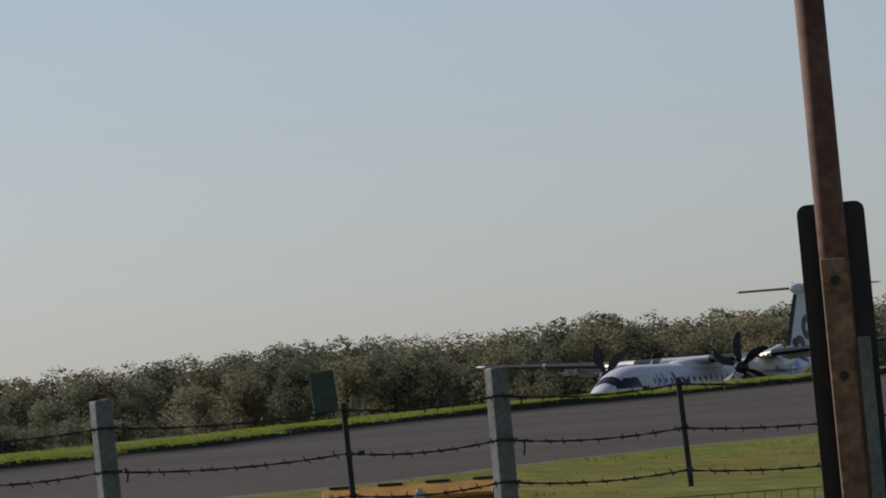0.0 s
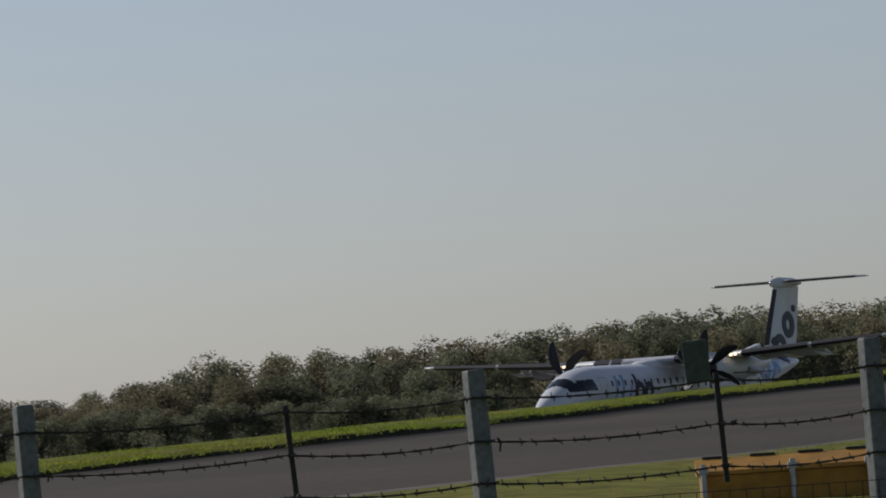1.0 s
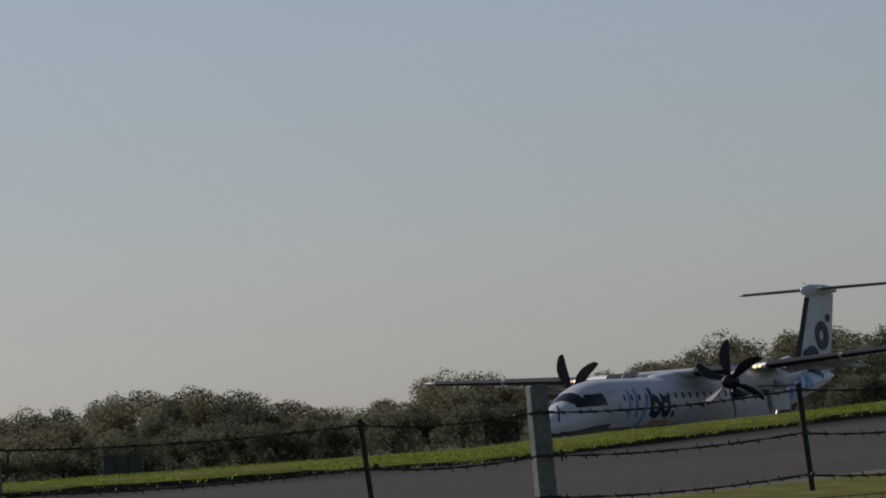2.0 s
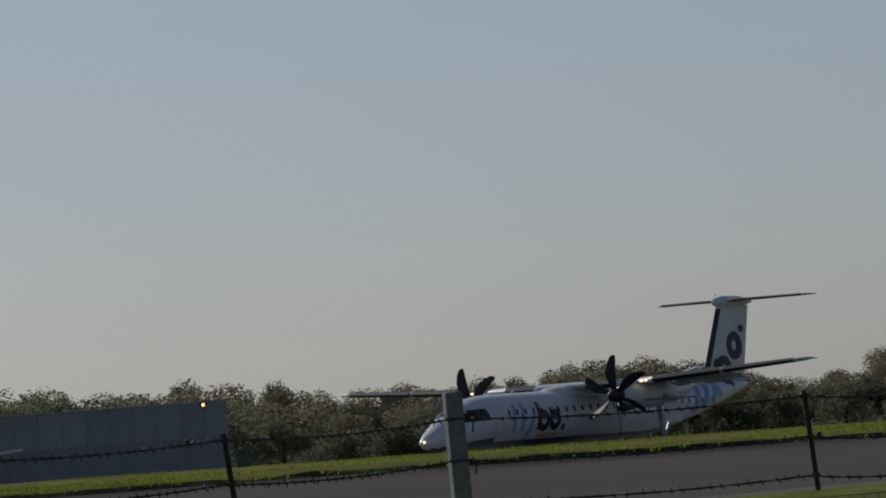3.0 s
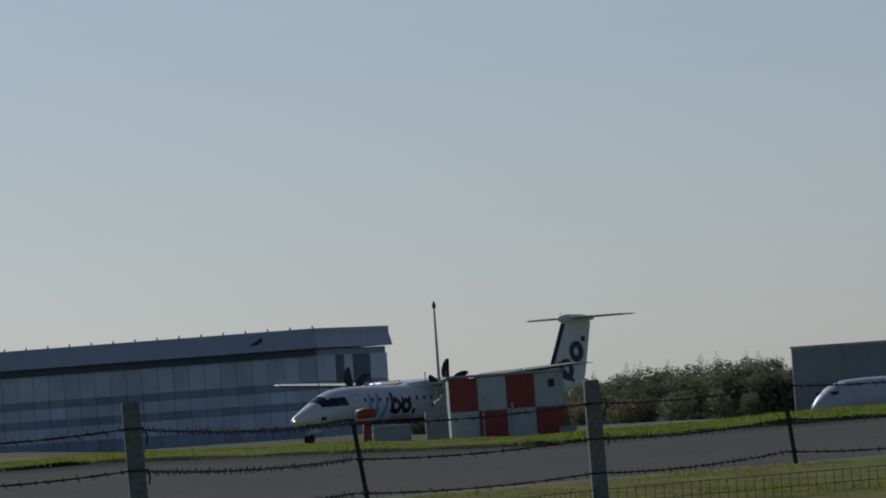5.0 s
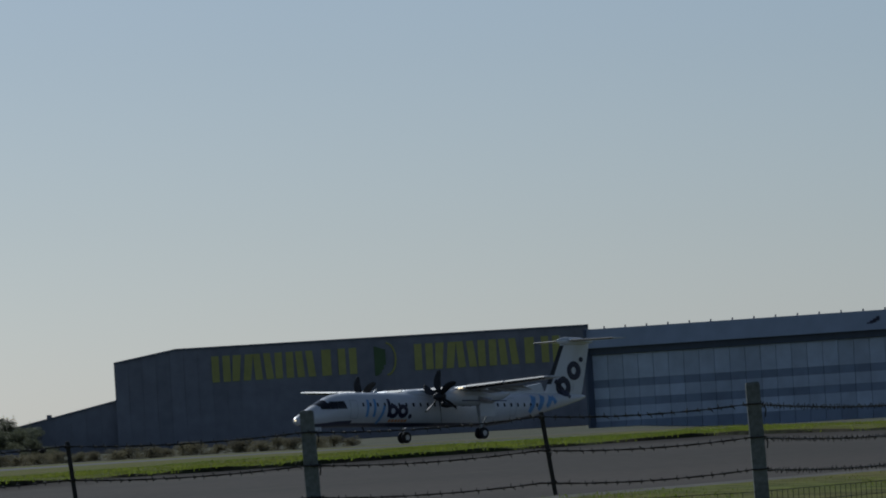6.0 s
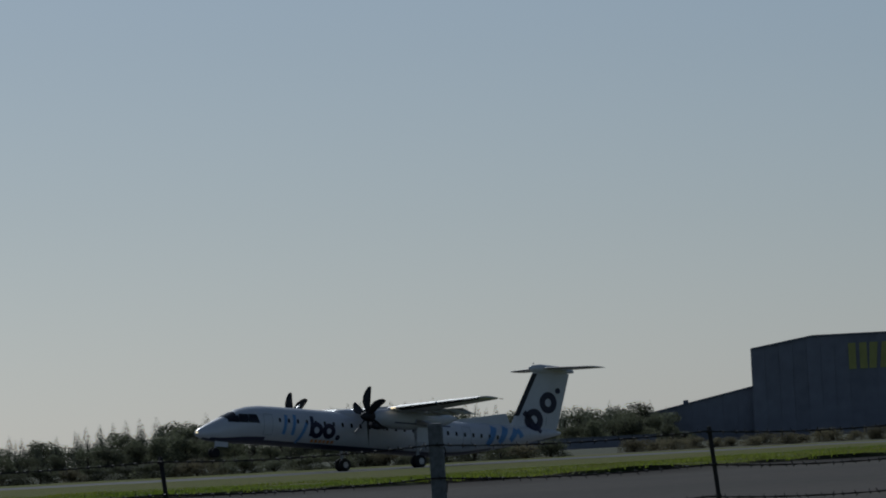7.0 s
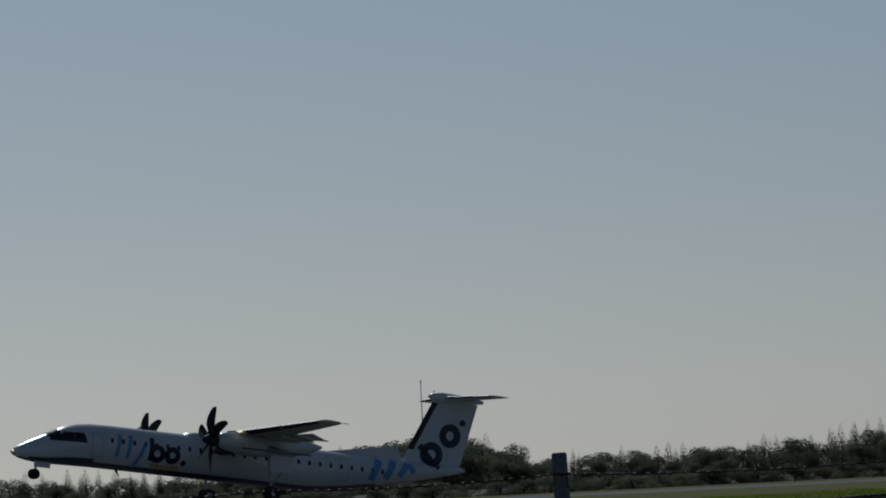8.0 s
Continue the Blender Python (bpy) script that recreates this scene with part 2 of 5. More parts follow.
Z_BACK = [0, -0.8, -0.8, -0.8, -0.85, -0.85, -0.9, -0.95, -1.2, -2.0, -3.8, -3.9, -3.5, 0.2, 0.4, 0.4, 0.4, 0.4, 0.4, 0]
R_RUN = [400, 400, 410, 410, 400, 398, 375, 350, 338, 340, 352, 395, 455, 486, 481, 430, 402, 370, 370, 400]
Z_RUN = [0, -0.8, -0.8, -0.8, -0.85, -0.85, -0.9, -0.95, -1.0, -0.95, -0.8, -0.35, 0.0, 0.35, 0.52, 0.52, 0.62, 0.8, 0.8, 0]


def turf_lip(a, rf):
    """Height of the ragged turf edge that stands over the taxiway."""
    return rf / 100 * 0.075 * min(1.15, max(0.3, 0.85 + 0.5 * noise.noise((a * 1.3, 0.5, 2)) + 0.5 * noise.noise((a * 4.1, 7.5, 2))))


def ground_z(x, y):
    dx, dy = x - HUB[0], y - HUB[1]
    a, r = math.degrees(math.atan2(-dx, dy)), math.hypot(dx, dy)
    rn, rf, rt = lerp(a, AZ, R_NEAR), lerp(a, AZ, R_FAR), lerp(a, AZ, R_TOP)
    lip = turf_lip(a, rf)
    zf, zt = lerp(a, AZ, Z_FAR), lerp(a, AZ, Z_TOP)
    return lerp(r, [0, 20, rn, rf, rf + 0.12, rt, rt + 45, 480, 560, 760, 1500, 4600], [0.5, 0.5, 1.3, zf, zf + lip, max(zt, zf + lip * 0.8), lerp(a, AZ, Z_RUN), lerp(a, AZ, Z_RUN), lerp(a, AZ, Z_BACK), lerp(a, AZ, Z_BACK), 0.3, 0])


def build_ground():
    azs = sorted(set([-180 + 10 * k for k in range(17)] + [-10 + 0.25 * k for k in range(249)] + [52 + 8 * k for k in range(17)]))
    azs = [a for a in azs if a < 180]
    bm = bmesh.new()
    rows, kinds = [], None
    for a in azs:
        rn, rf, rt = lerp(a, AZ, R_NEAR), lerp(a, AZ, R_FAR), lerp(a, AZ, R_TOP)
        w = rf - rn
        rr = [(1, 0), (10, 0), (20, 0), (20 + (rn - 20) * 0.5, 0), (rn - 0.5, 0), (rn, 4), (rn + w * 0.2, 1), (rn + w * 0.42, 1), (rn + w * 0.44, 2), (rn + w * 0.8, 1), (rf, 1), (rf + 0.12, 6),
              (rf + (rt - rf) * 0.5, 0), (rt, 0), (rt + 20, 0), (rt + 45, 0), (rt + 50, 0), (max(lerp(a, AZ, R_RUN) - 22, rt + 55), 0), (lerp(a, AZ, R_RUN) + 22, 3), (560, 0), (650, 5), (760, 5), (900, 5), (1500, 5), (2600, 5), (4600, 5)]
        kinds = [q[1] for q in rr]
        ring = []
        for r, _ in rr:
            x, y = HUB[0] - r * math.sin(radians(a)), HUB[1] + r * math.cos(radians(a))
            wob = 0.03 * noise.noise((x * 0.15, y * 0.15, 0)) if r < 400 else 0
            ring.append(bm.verts.new((x, y, ground_z(x, y) + wob)))
        rows.append(ring)
    for a, b in zip(rows, rows[1:] + rows[:1]):
        for k in range(len(a) - 1):
            f = bm.faces.new((a[k], a[k + 1], b[k + 1], b[k]))
            f.material_index = kinds[k + 1]
    centre = bm.faces.new([r[0] for r in rows])
    bmesh.ops.recalc_face_normals(bm, faces=bm.faces)
    if centre.normal.z < 0:
        for f in bm.faces:
            f.normal_flip()
    g = part("ground", bm, [M["grass"], M["asphalt"], M["paint_line"], M["runway"], M["concrete_edge"], M["field"], M["turf_edge_shade"]], smooth=True)
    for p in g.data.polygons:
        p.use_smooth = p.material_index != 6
    tagged(g, "mown airfield grass with a grey asphalt taxiway and runway", "ground", kind="structure")


build_ground()


def tufts(name, label, count, az0, az1, band, tall, seed):
    """Grass blades, thousands of them, over a band of the ground; band gives the least and greatest distance at an azimuth."""
    rng = random.Random(seed)
    vs, fs = [], []
    for _ in range(count):
        a = rng.uniform(az0, az1)
        lo, hi = band(a)
        r = lo + (hi - lo) * rng.random()
        x, y = HUB[0] - r * math.sin(radians(a)), HUB[1] + r * math.cos(radians(a))
        z = ground_z(x, y) - 0.03
        dense = 0.6 + 0.8 * (noise.noise((x * 0.4, y * 0.4, 3)) + 0.4)
        for _ in range(5):
            t, h = rng.uniform(0, 6.28), tall * rng.uniform(0.45, 1.0) * max(0.3, dense)
            w, q = rng.uniform(0.006, 0.014) * (1 + r / 200), rng.uniform(0.02, 0.1)
            ox, oy = x + rng.uniform(-0.12, 0.12), y + rng.uniform(-0.12, 0.12)
            k = len(vs)
            vs += [(ox - w * math.cos(t), oy - w * math.sin(t), z), (ox + w * math.cos(t), oy + w * math.sin(t), z), (ox + q * math.sin(t), oy - q * math.cos(t), z + h)]
            fs.append((k, k + 1, k + 2))
    me = bpy.data.meshes.new(name)
    me.from_pydata(vs, [], fs)
    me.materials.append(M["blade"])
    tagged(new(name, me), label, "grass", kind="stuff")


tufts("verge_grass", "long bright green grass along the taxiway verge", 95000, -3, 46, lambda a: (lerp(a, AZ, R_FAR) + 0.1, lerp(a, AZ, R_TOP) + 2), 0.065, 5)
tufts("near_grass", "short sunlit green grass before the taxiway", 34000, -2, 40, lambda a: (lerp(a, AZ, R_NEAR) * 0.72, lerp(a, AZ, R_NEAR) - 0.1), 0.05, 6)


# ---- trees ----
def crown_mesh(name, seed, shape, material, clumps, leaf):
    """A crown of many small leaf clumps over several lobes, 1 m high and about as wide, with gaps between them."""
    rng = random.Random(seed)
    vs, fs = [], []
    lobes = []
    if shape == "round":
        for _ in range(14):
            t, u = rng.uniform(0, 6.28), rng.uniform(0.0, 1.0)
            rr = 0.42 * math.sqrt(rng.random()) * (1.15 - 0.7 * u)
            lobes.append((rr * math.cos(t), rr * math.sin(t), 0.10 + 0.72 * u, rng.uniform(0.15, 0.26)))
    for _ in range(clumps):
        d = Vector((rng.gauss(0, 1), rng.gauss(0, 1), rng.gauss(0, 1))).normalized()
        if shape == "round":
            cx, cy, cz, rad = rng.choice(lobes)
            p, size = Vector((cx, cy, cz)) + d * rad * rng.uniform(0.6, 1.06), 1.0
        else:
            # whorls of drooping boughs, thinning out to a leader at the top
            u = 1 - math.sqrt(rng.random())
            bough = rng.randrange(7) * 0.9 + math.floor(u * 13) * 2.4 + rng.gauss(0, 0.28)
            reach = (0.25 * (1 - u) ** 0.85 * (0.8 + 0.35 * math.sin(bough * 5.1)) + 0.006) * math.sqrt(rng.uniform(0.1, 1.0))
            p, size = Vector((reach * math.cos(bough), reach * math.sin(bough), 0.05 + 0.95 * u - 0.18 * reach)), 0.35 + 0.8 * (1 - u)
        n = (d + Vector((rng.uniform(-1, 1), rng.uniform(-1, 1), rng.uniform(-1, 1))) * 0.9).normalized()
        s = n.cross(Vector((0, 0, 1))).normalized()
        t = n.cross(s)
        w = leaf * size * rng.uniform(0.5, 1.2)
        k = len(vs)
        vs += [tuple(p + s * w * rng.uniform(0.7, 1.2)), tuple(p + t * w * rng.uniform(0.6, 1.2)), tuple(p - s * w * rng.uniform(0.7, 1.2) - t * w * 0.5)]
        fs.append((k, k + 1, k + 2))
    top = max(v[2] for v in vs)
    me = bpy.data.meshes.new(name)
    me.from_pydata([(x, y, z / top) for x, y, z in vs], [], fs)
    me.materials.append(material)
    return me


def trunk_mesh():
    bm = tube([(0, 0, 0), (0.01, 0, 0.15), (0, 0.01, 0.35), (0.02, 0, 0.7)], [0.035, 0.026, 0.02, 0.006], 7)
    rng = random.Random(3)
    for _ in range(6):
        t, z = rng.uniform(0, 6.28), rng.uniform(0.25, 0.5)
        tube([(0, 0, z), (0.12 * math.cos(t), 0.12 * math.sin(t), z + 0.1), (0.25 * math.cos(t), 0.25 * math.sin(t), z + 0.24)], [0.012, 0.008, 0.003], 5, bm)
    me = bpy.data.meshes.new("trunk")
    bm.to_mesh(me)
    bm.free()
    me.materials.append(M["bark"])
    return me


TRUNK = trunk_mesh()
CROWNS = {"green": [crown_mesh("crown", 10 + k, "round", M["leaf_a"], 5200, 0.023) for k in range(3)],
          "autumn": [crown_mesh("crown", 20 + k, "round", M["leaf_b"], 5200, 0.023) for k in range(3)],
          "conifer": [crown_mesh("crown", 30 + k, "conifer", M["leaf_c"], 3000, 0.019) for k in range(3)]}
TREE_WORDS = {"green": ("green_tree", "broad leafy dark green tree in a distant wood"),
              "autumn": ("autumn_tree", "broad tree with browning autumn leaves in a distant wood"),
              "conifer": ("conifer", "slim dark pointed conifer in a distant row")}
tree_rng = random.Random(77)


def tree(kind, x, y, top, wide=1.0):
    z = min(ground_z(x, y), 0.3) - 0.3
    h = top - z
    name, words = TREE_WORDS[kind]
    e = thing(name, Matrix.Translation((x, y, z)) @ Matrix.Rotation(tree_rng.uniform(0, 6.28), 4, "Z") @ Matrix.Diagonal((h * wide, h * wide, h, 1)), words, "tree", "trees of the distant wood")
    for nm, me in (("trunk", TRUNK), ("crown", tree_rng.choice(CROWNS[kind]))):
        c = new(nm, me)
        c.parent = e
    return e


# azimuth from the origin in degrees against the height of the wood's top
WOOD_AZ = [-5, -3.2, -2.4, -1.8, -0.6, 0.4, 1.5, 2.8, 3.8, 4.9, 6.0, 6.4, 6.9, 7.4, 7.9, 8.3, 8.5, 9.0, 9.5, 10.0, 10.5, 11.3, 11.8, 12.4, 13.0, 13.7, 14.7, 15.4, 16.0, 16.7, 17.2]
WOOD_TOP = [13.9, 13.9, 13.6, 13.0, 14.0, 12.2, 12.8, 12.4, 11.2, 10.6, 11.0, 9.6, 7.8, 6.2, 6.8, 8.6, 9.6, 5.6, 4.6, 6.4, 9.6, 10.0, 7.6, 8.6, 7.6, 8.8, 11.4, 9.5, 12.1, 12.1, 8.3]


def build_wood():
    for layer, (dist, drop, step) in enumerate(((1000, 0.0, 0.40), (965, 1.3, 0.46), (935, 3.0, 0.5), (905, 5.0, 0.55))):
        a = -4.8
        while a < 17.3:
            top = lerp(a, WOOD_AZ, WOOD_TOP) - drop * tree_rng.uniform(0.6, 1.2) - (tree_rng.uniform(-0.3, 0.8) if layer == 0 else 0)
            if top > 2.5:
                kind = "autumn" if noise.noise((a * 0.9, layer * 3.1, 0)) > 0.0 else "green"
                d = dist + tree_rng.uniform(-12, 12)
                tree(kind, -d * math.sin(radians(a)), d * math.cos(radians(a)), max(top, 3.5), tree_rng.uniform(0.9, 1.25) * (1.0 if top > 7 else 1.4))
            a += step * tree_rng.uniform(0.7, 1.3)


build_wood()


def build_scrub():
    a = 3.6
    while a < 13.6:
        d = 575 + tree_rng.uniform(-12, 12)
        x, y = -d * math.sin(radians(a)), d * math.cos(radians(a))
        tree("green", x, y, lerp(a, [3.6, 5, 9, 13.6], [1.8, 2.4, 2.6, 1.6]) + tree_rng.uniform(-0.3, 0.5), tree_rng.uniform(1.3, 1.8))
        a += 0.27 * tree_rng.uniform(0.7, 1.2)


build_scrub()


def build_hangar_scrub():
    a = 28.4
    while a < 31.6:
        d = 600 + tree_rng.uniform(-10, 10)
        tree("autumn", 10 - d * math.sin(radians(a)), -28 + d * math.cos(radians(a)), 1.5 + tree_rng.uniform(-0.25, 0.3), tree_rng.uniform(1.5, 2.2))
        a += 0.16 * tree_rng.uniform(0.7, 1.3)


build_hangar_scrub()


def build_hedges():
    for az0, az1, dist, top, wide, step in ((32.5, 46.0, 552, 1.9, 2.5, 0.24), (19.5, 22.5, 655, 2.1, 0.85, 0.30)):
        a = az0
        while a < az1:
            d = dist + tree_rng.uniform(-6, 6)
            k = (a - 19) / 21
            x, y = 10 * k - d * math.sin(radians(a)), -28 * k + d * math.cos(radians(a))
            tree("green" if tree_rng.random() < 0.7 else "autumn", x, y, top + tree_rng.uniform(-0.35, 0.25), wide * tree_rng.uniform(0.85, 1.25))
            a += step * tree_rng.uniform(0.75, 1.2)


build_hedges()

FAR_AZ = [17.4, 18.2, 18.9, 19.3, 20.1, 20.8, 21.5, 22.6, 31.0, 31.8, 32.2, 32.9, 33.5, 33.9, 34.7, 35.3, 36.0, 36.4, 37.0, 37.4, 39.6, 40.0, 40.4, 42.6, 43.5, 45.0, 47]
FAR_AZ = [q - 0.6 if q > 30 else q for q in FAR_AZ]
FAR_TOP = [7.0, 6.8, 6.3, 6.8, 6.8, 6.0, 4.8, 2.4, 4.2, 5.4, 7.6, 6.8, 7.0, 8.6, 8.0, 5.8, 7.0, 5.6, 4.0, 3.4, 3.2, 6.4, 7.6, 3.6, 4.4, 4.4, 4.5]


def build_conifers():
    for layer, (dist, drop, step) in enumerate(((985, 0.0, 0.13), (965, 0.8, 0.17), (940, 2.2, 0.22))):
        a = 17.5
        while a < 46:
            if 22.6 < a < 31.3:
                a = 31.3
            top = lerp(a, FAR_AZ, FAR_TOP) + lerp(a, [17, 30, 31, 35, 36, 39, 40, 47], [0.8, 0.8, 0.9, 1.3, 3.9, 3.0, 2.2, 2.2]) - drop - tree_rng.uniform(0.1, 0.8)
            d = dist + tree_rng.uniform(-8, 8)
            round_top = 39.7 < a < 40.7
            kind = "green" if round_top or layer == 2 or tree_rng.random() < 0.4 else "conifer"
            if kind == "green" and not round_top:
                top -= 1.0
            tree(kind, 10 * a / 40 - d * math.sin(radians(a)), -28 * a / 40 + d * math.cos(radians(a)), max(top, 2.6), 1.5 if kind == "green" else tree_rng.uniform(1.1, 1.5))
            a += step * tree_rng.uniform(0.7, 1.4)


build_conifers()


# ---- fence ----
POSTS = [(2.3, 39.2), (-0.16, 39.25), (-2.56, 39.29), (-5.34, 39.48), (-8.40, 37.70), (-10.06, 31.68), (-11.87, 27.52), (-11.98, 19.62), (-15.19, 18.10), (-18.39, 15.46), (-22.90, 13.02), (-27.0, 10.6)]
DROPS = [(0.93, 39.11), (-1.09, 39.11), (-3.73, 39.45), (-6.44, 39.43), (-9.17, 34.84), (-11.43, 30.58), (-13.58, 26.97), (-13.19, 18.27), (-16.49, 16.55), (-20.34, 14.39), (-24.9, 11.8)]
POST_TOP = 2.15
# how far each support stands above or below the usual height
POST_DROP = [0, 0.008, -0.014, -0.03, 0.006, 0, -0.035, 0.018, 0.01, 0.02, 0.02, 0.01]
DROP_DROP = [0, -0.008, -0.016, -0.022, -0.012, -0.005, -0.06, 0.02, 0.015, 0, 0]
WIRES = (1.98, 1.715, 1.46)


def standing(x, y, z, top, lean, turn):
    """A leaning pose at height z whose top, at the height given, lies over (x, y)."""
    m = pose(0, 0, 0, 0, lean, turn)
    shift = m @ Vector((0, 0, top - z))
    return Matrix.Translation((x - shift.x, y - shift.y, z)) @ m


def concrete_post(x, y, lean, drop):
    e = thing("fence_post", standing(x, y, 0.35, POST_TOP + drop, lean, 27), "weathered grey concrete fence post with a chipped top", "fence post", "posts of the boundary fence")
    bm = box(-0.058, -0.055, 0, 0.058, 0.055, POST_TOP + drop - 0.35, 0.012)
    rng = random.Random(int(abs(x) * 100))
    for v in bm.verts:
        k = v.co.z / 1.8
        v.co.x *= 1.06 - 0.1 * k
        v.co.y *= 1.06 - 0.1 * k
        if k > 0.9:
            v.co.z += rng.uniform(-0.006, 0.006)
    part("shaft", bm, M["post"], e)
    for z in WIRES:
        z += drop
        s = tube([(-0.075, -0.058, z - 0.35), (0.0, -0.068, z - 0.352), (0.075, -0.058, z - 0.35)], 0.006, 6)
        part("wire_tie", s, M["wire"], e, "twisted wire tie")


for i, (x, y) in enumerate(POSTS):
    concrete_post(x, y, -1.2 + 0.5 * math.sin(i * 2.3), POST_DROP[i])


def iron_dropper(x, y, lean, drop):
    e = thing("fence_dropper", standing(x, y, 1.36 + drop, 2.02 + drop, lean, 20), "slim black iron dropper holding the barbed wires apart", "fence dropper", "droppers of the boundary fence")
    part("bar", box(-0.017, -0.008, 0, 0.017, 0.008, 0.66, 0.003), M["iron"], e)
    for z in WIRES:
        part("clip", box(-0.026, -0.016, z - 1.372, 0.026, -0.008, z - 1.348, 0.003), M["wire"], e)


for i, (x, y) in enumerate(DROPS):
    iron_dropper(x, y, -3.0 - 3.0 * (i > 3) + 1.0 * math.sin(i * 1.7), DROP_DROP[i])


def barbed_wire(z, seed):
    rng = random.Random(seed)
    # posts and droppers take turns along the fence
    posts = [(x, y, z + d) for (x, y), d in zip(POSTS, POST_DROP)]
    drops = [(x, y, z + d) for (x, y), d in zip(DROPS, DROP_DROP)]
    line = [q for pair in zip(posts, drops + [None]) for q in pair if q]
    bm = bmesh.new()
    for strand in (0, 1):
        pts = []
        for (x0, y0, z0), (x1, y1, z1) in zip(line, line[1:]):
            n = 16
            for k in range(n):
                u = k / n
                ph = (len(pts)) * 1.3 + strand * math.pi
                sag = -0.035 * 4 * u * (1 - u)
                pts.append((x0 + (x1 - x0) * u + 0.004 * math.cos(ph), y0 + (y1 - y0) * u - 0.065, z0 + (z1 - z0) * u + sag + 0.004 * math.sin(ph)))
        tube(pts, 0.0036, 4, bm)
    for (x0, y0, z0), (x1, y1, z1) in zip(line, line[1:]):
        length = math.hypot(x1 - x0, y1 - y0)
        n = max(4, int(length / 0.10))
        for k in range(n):
            u = (k + rng.uniform(0.3, 0.7)) / n
            c = Vector((x0 + (x1 - x0) * u, y0 + (y1 - y0) * u - 0.065, z0 + (z1 - z0) * u - 0.14 * u * (1 - u)))
            d = Vector((x1 - x0, y1 - y0, 0)).normalized()
            for s in (-1, 1):
                q = Vector((rng.uniform(-0.9, 0.9), rng.uniform(-0.6, 0.6), s)).normalized()
                tube([c + d * 0.008 * s, c + d * 0.010 * s + q * rng.uniform(0.018, 0.034)], [0.0055, 0.0026], 4, bm)
            tube([c - d * 0.014, c + d * 0.014], 0.0088, 5, bm)
    tagged(part("barbed_wire", bm, M["wire"]), "rusty twisted barbed wire strung between fence posts", "barbed wire", "strands of the boundary fence")


for i, z in enumerate(WIRES):
    barbed_wire(z, i)


def wire_mesh():
    bm = bmesh.new()
    for (x0, y0), (x1, y1) in zip(POSTS, POSTS[1:]):
        length = math.hypot(x1 - x0, y1 - y0)
        for k in range(int(length / 0.10)):
            u = k * 0.10 / length
            x, y = x0 + (x1 - x0) * u, y0 + (y1 - y0) * u - 0.07
            tube([(x, y, 0.45), (x, y, 1.30)], 0.0028, 3, bm, False)
        for k in range(9):
            tube([(x0, y0 - 0.07, 0.5 + k * 0.1), (x1, y1 - 0.07, 0.5 + k * 0.1)], 0.003, 3, bm, False)
    tagged(part("wire_netting", bm, M["wire"]), "square wire netting along the foot of the fence", "wire netting", kind="stuff")


wire_mesh()


def loose_ends():
    rng = random.Random(9)
    for i, (x, y) in enumerate(POSTS):
        for z in WIRES[:2]:
            e = thing("wire_tail", pose(x + 0.13, y - 0.08, z), "short loose tail of twisted wire hanging on the fence", "wire", "loose wire ends")
            part("strand", tube([(0, 0, 0), (0.012, 0, -0.03), (0.004, 0, -0.07 - 0.03 * rng.random())], 0.006, 5), M["wire"], e)


loose_ends()


def wire_knots():
    rng = random.Random(21)
    for i, (x, y) in enumerate(DROPS):
        for j, z in enumerate((WIRES[0], WIRES[1])):
            if (i + j) % 2:
                continue
            e = thing("wire_knot", pose(x + (-0.2 if j == 0 else 0.09), y - 0.068, z - 0.012), "dark tangled knot of wire on the fence", "wire", "wire knots")
            b = bmesh.new()
            for _ in range(5):
                q = [Vector((rng.uniform(-0.022, 0.022), rng.uniform(-0.012, 0.012), rng.uniform(-0.016, 0.016))) for _ in range(3)]
                tube(q, 0.0065, 5, b)
            part("strand", b, M["wire"], e)


wire_knots()


def fence_tag():
    e = thing("fence_tag", pose(-9.03, 34.75, 1.80, 0, -4, 10), "small dark green tag hanging from the top wire", "tag")
    part("plate", box(-0.045, -0.006, 0.0, 0.045, 0.006, 0.11, 0.004), M["green"], e)
    part("hanger", tube([(0, -0.008, 0.11), (0.004, -0.008, 0.19)], 0.005, 5), M["wire"], e)


fence_tag()


def fence_plate():
    e = thing("fence_plate", pose(-1.19, 39.02, 1.965, 0, -4, 0), "small dark green painted plate hanging on the fence", "sign plate")
    part("plate", box(-0.075, -0.012, 0, 0.075, 0.012, 0.25, 0.006), M["green"], e)
    for k in range(3):
        part("hook", tube([(-0.05 + 0.045 * k, -0.014, 0.0), (-0.05 + 0.045 * k, -0.014, -0.03)], 0.005, 5), M["wire"], e)
    for k in range(3):
        part("rib", box(-0.05 + 0.05 * k - 0.004, -0.017, 0.01, -0.05 + 0.05 * k + 0.004, -0.0125, 0.24), M["green"], e)


fence_plate()


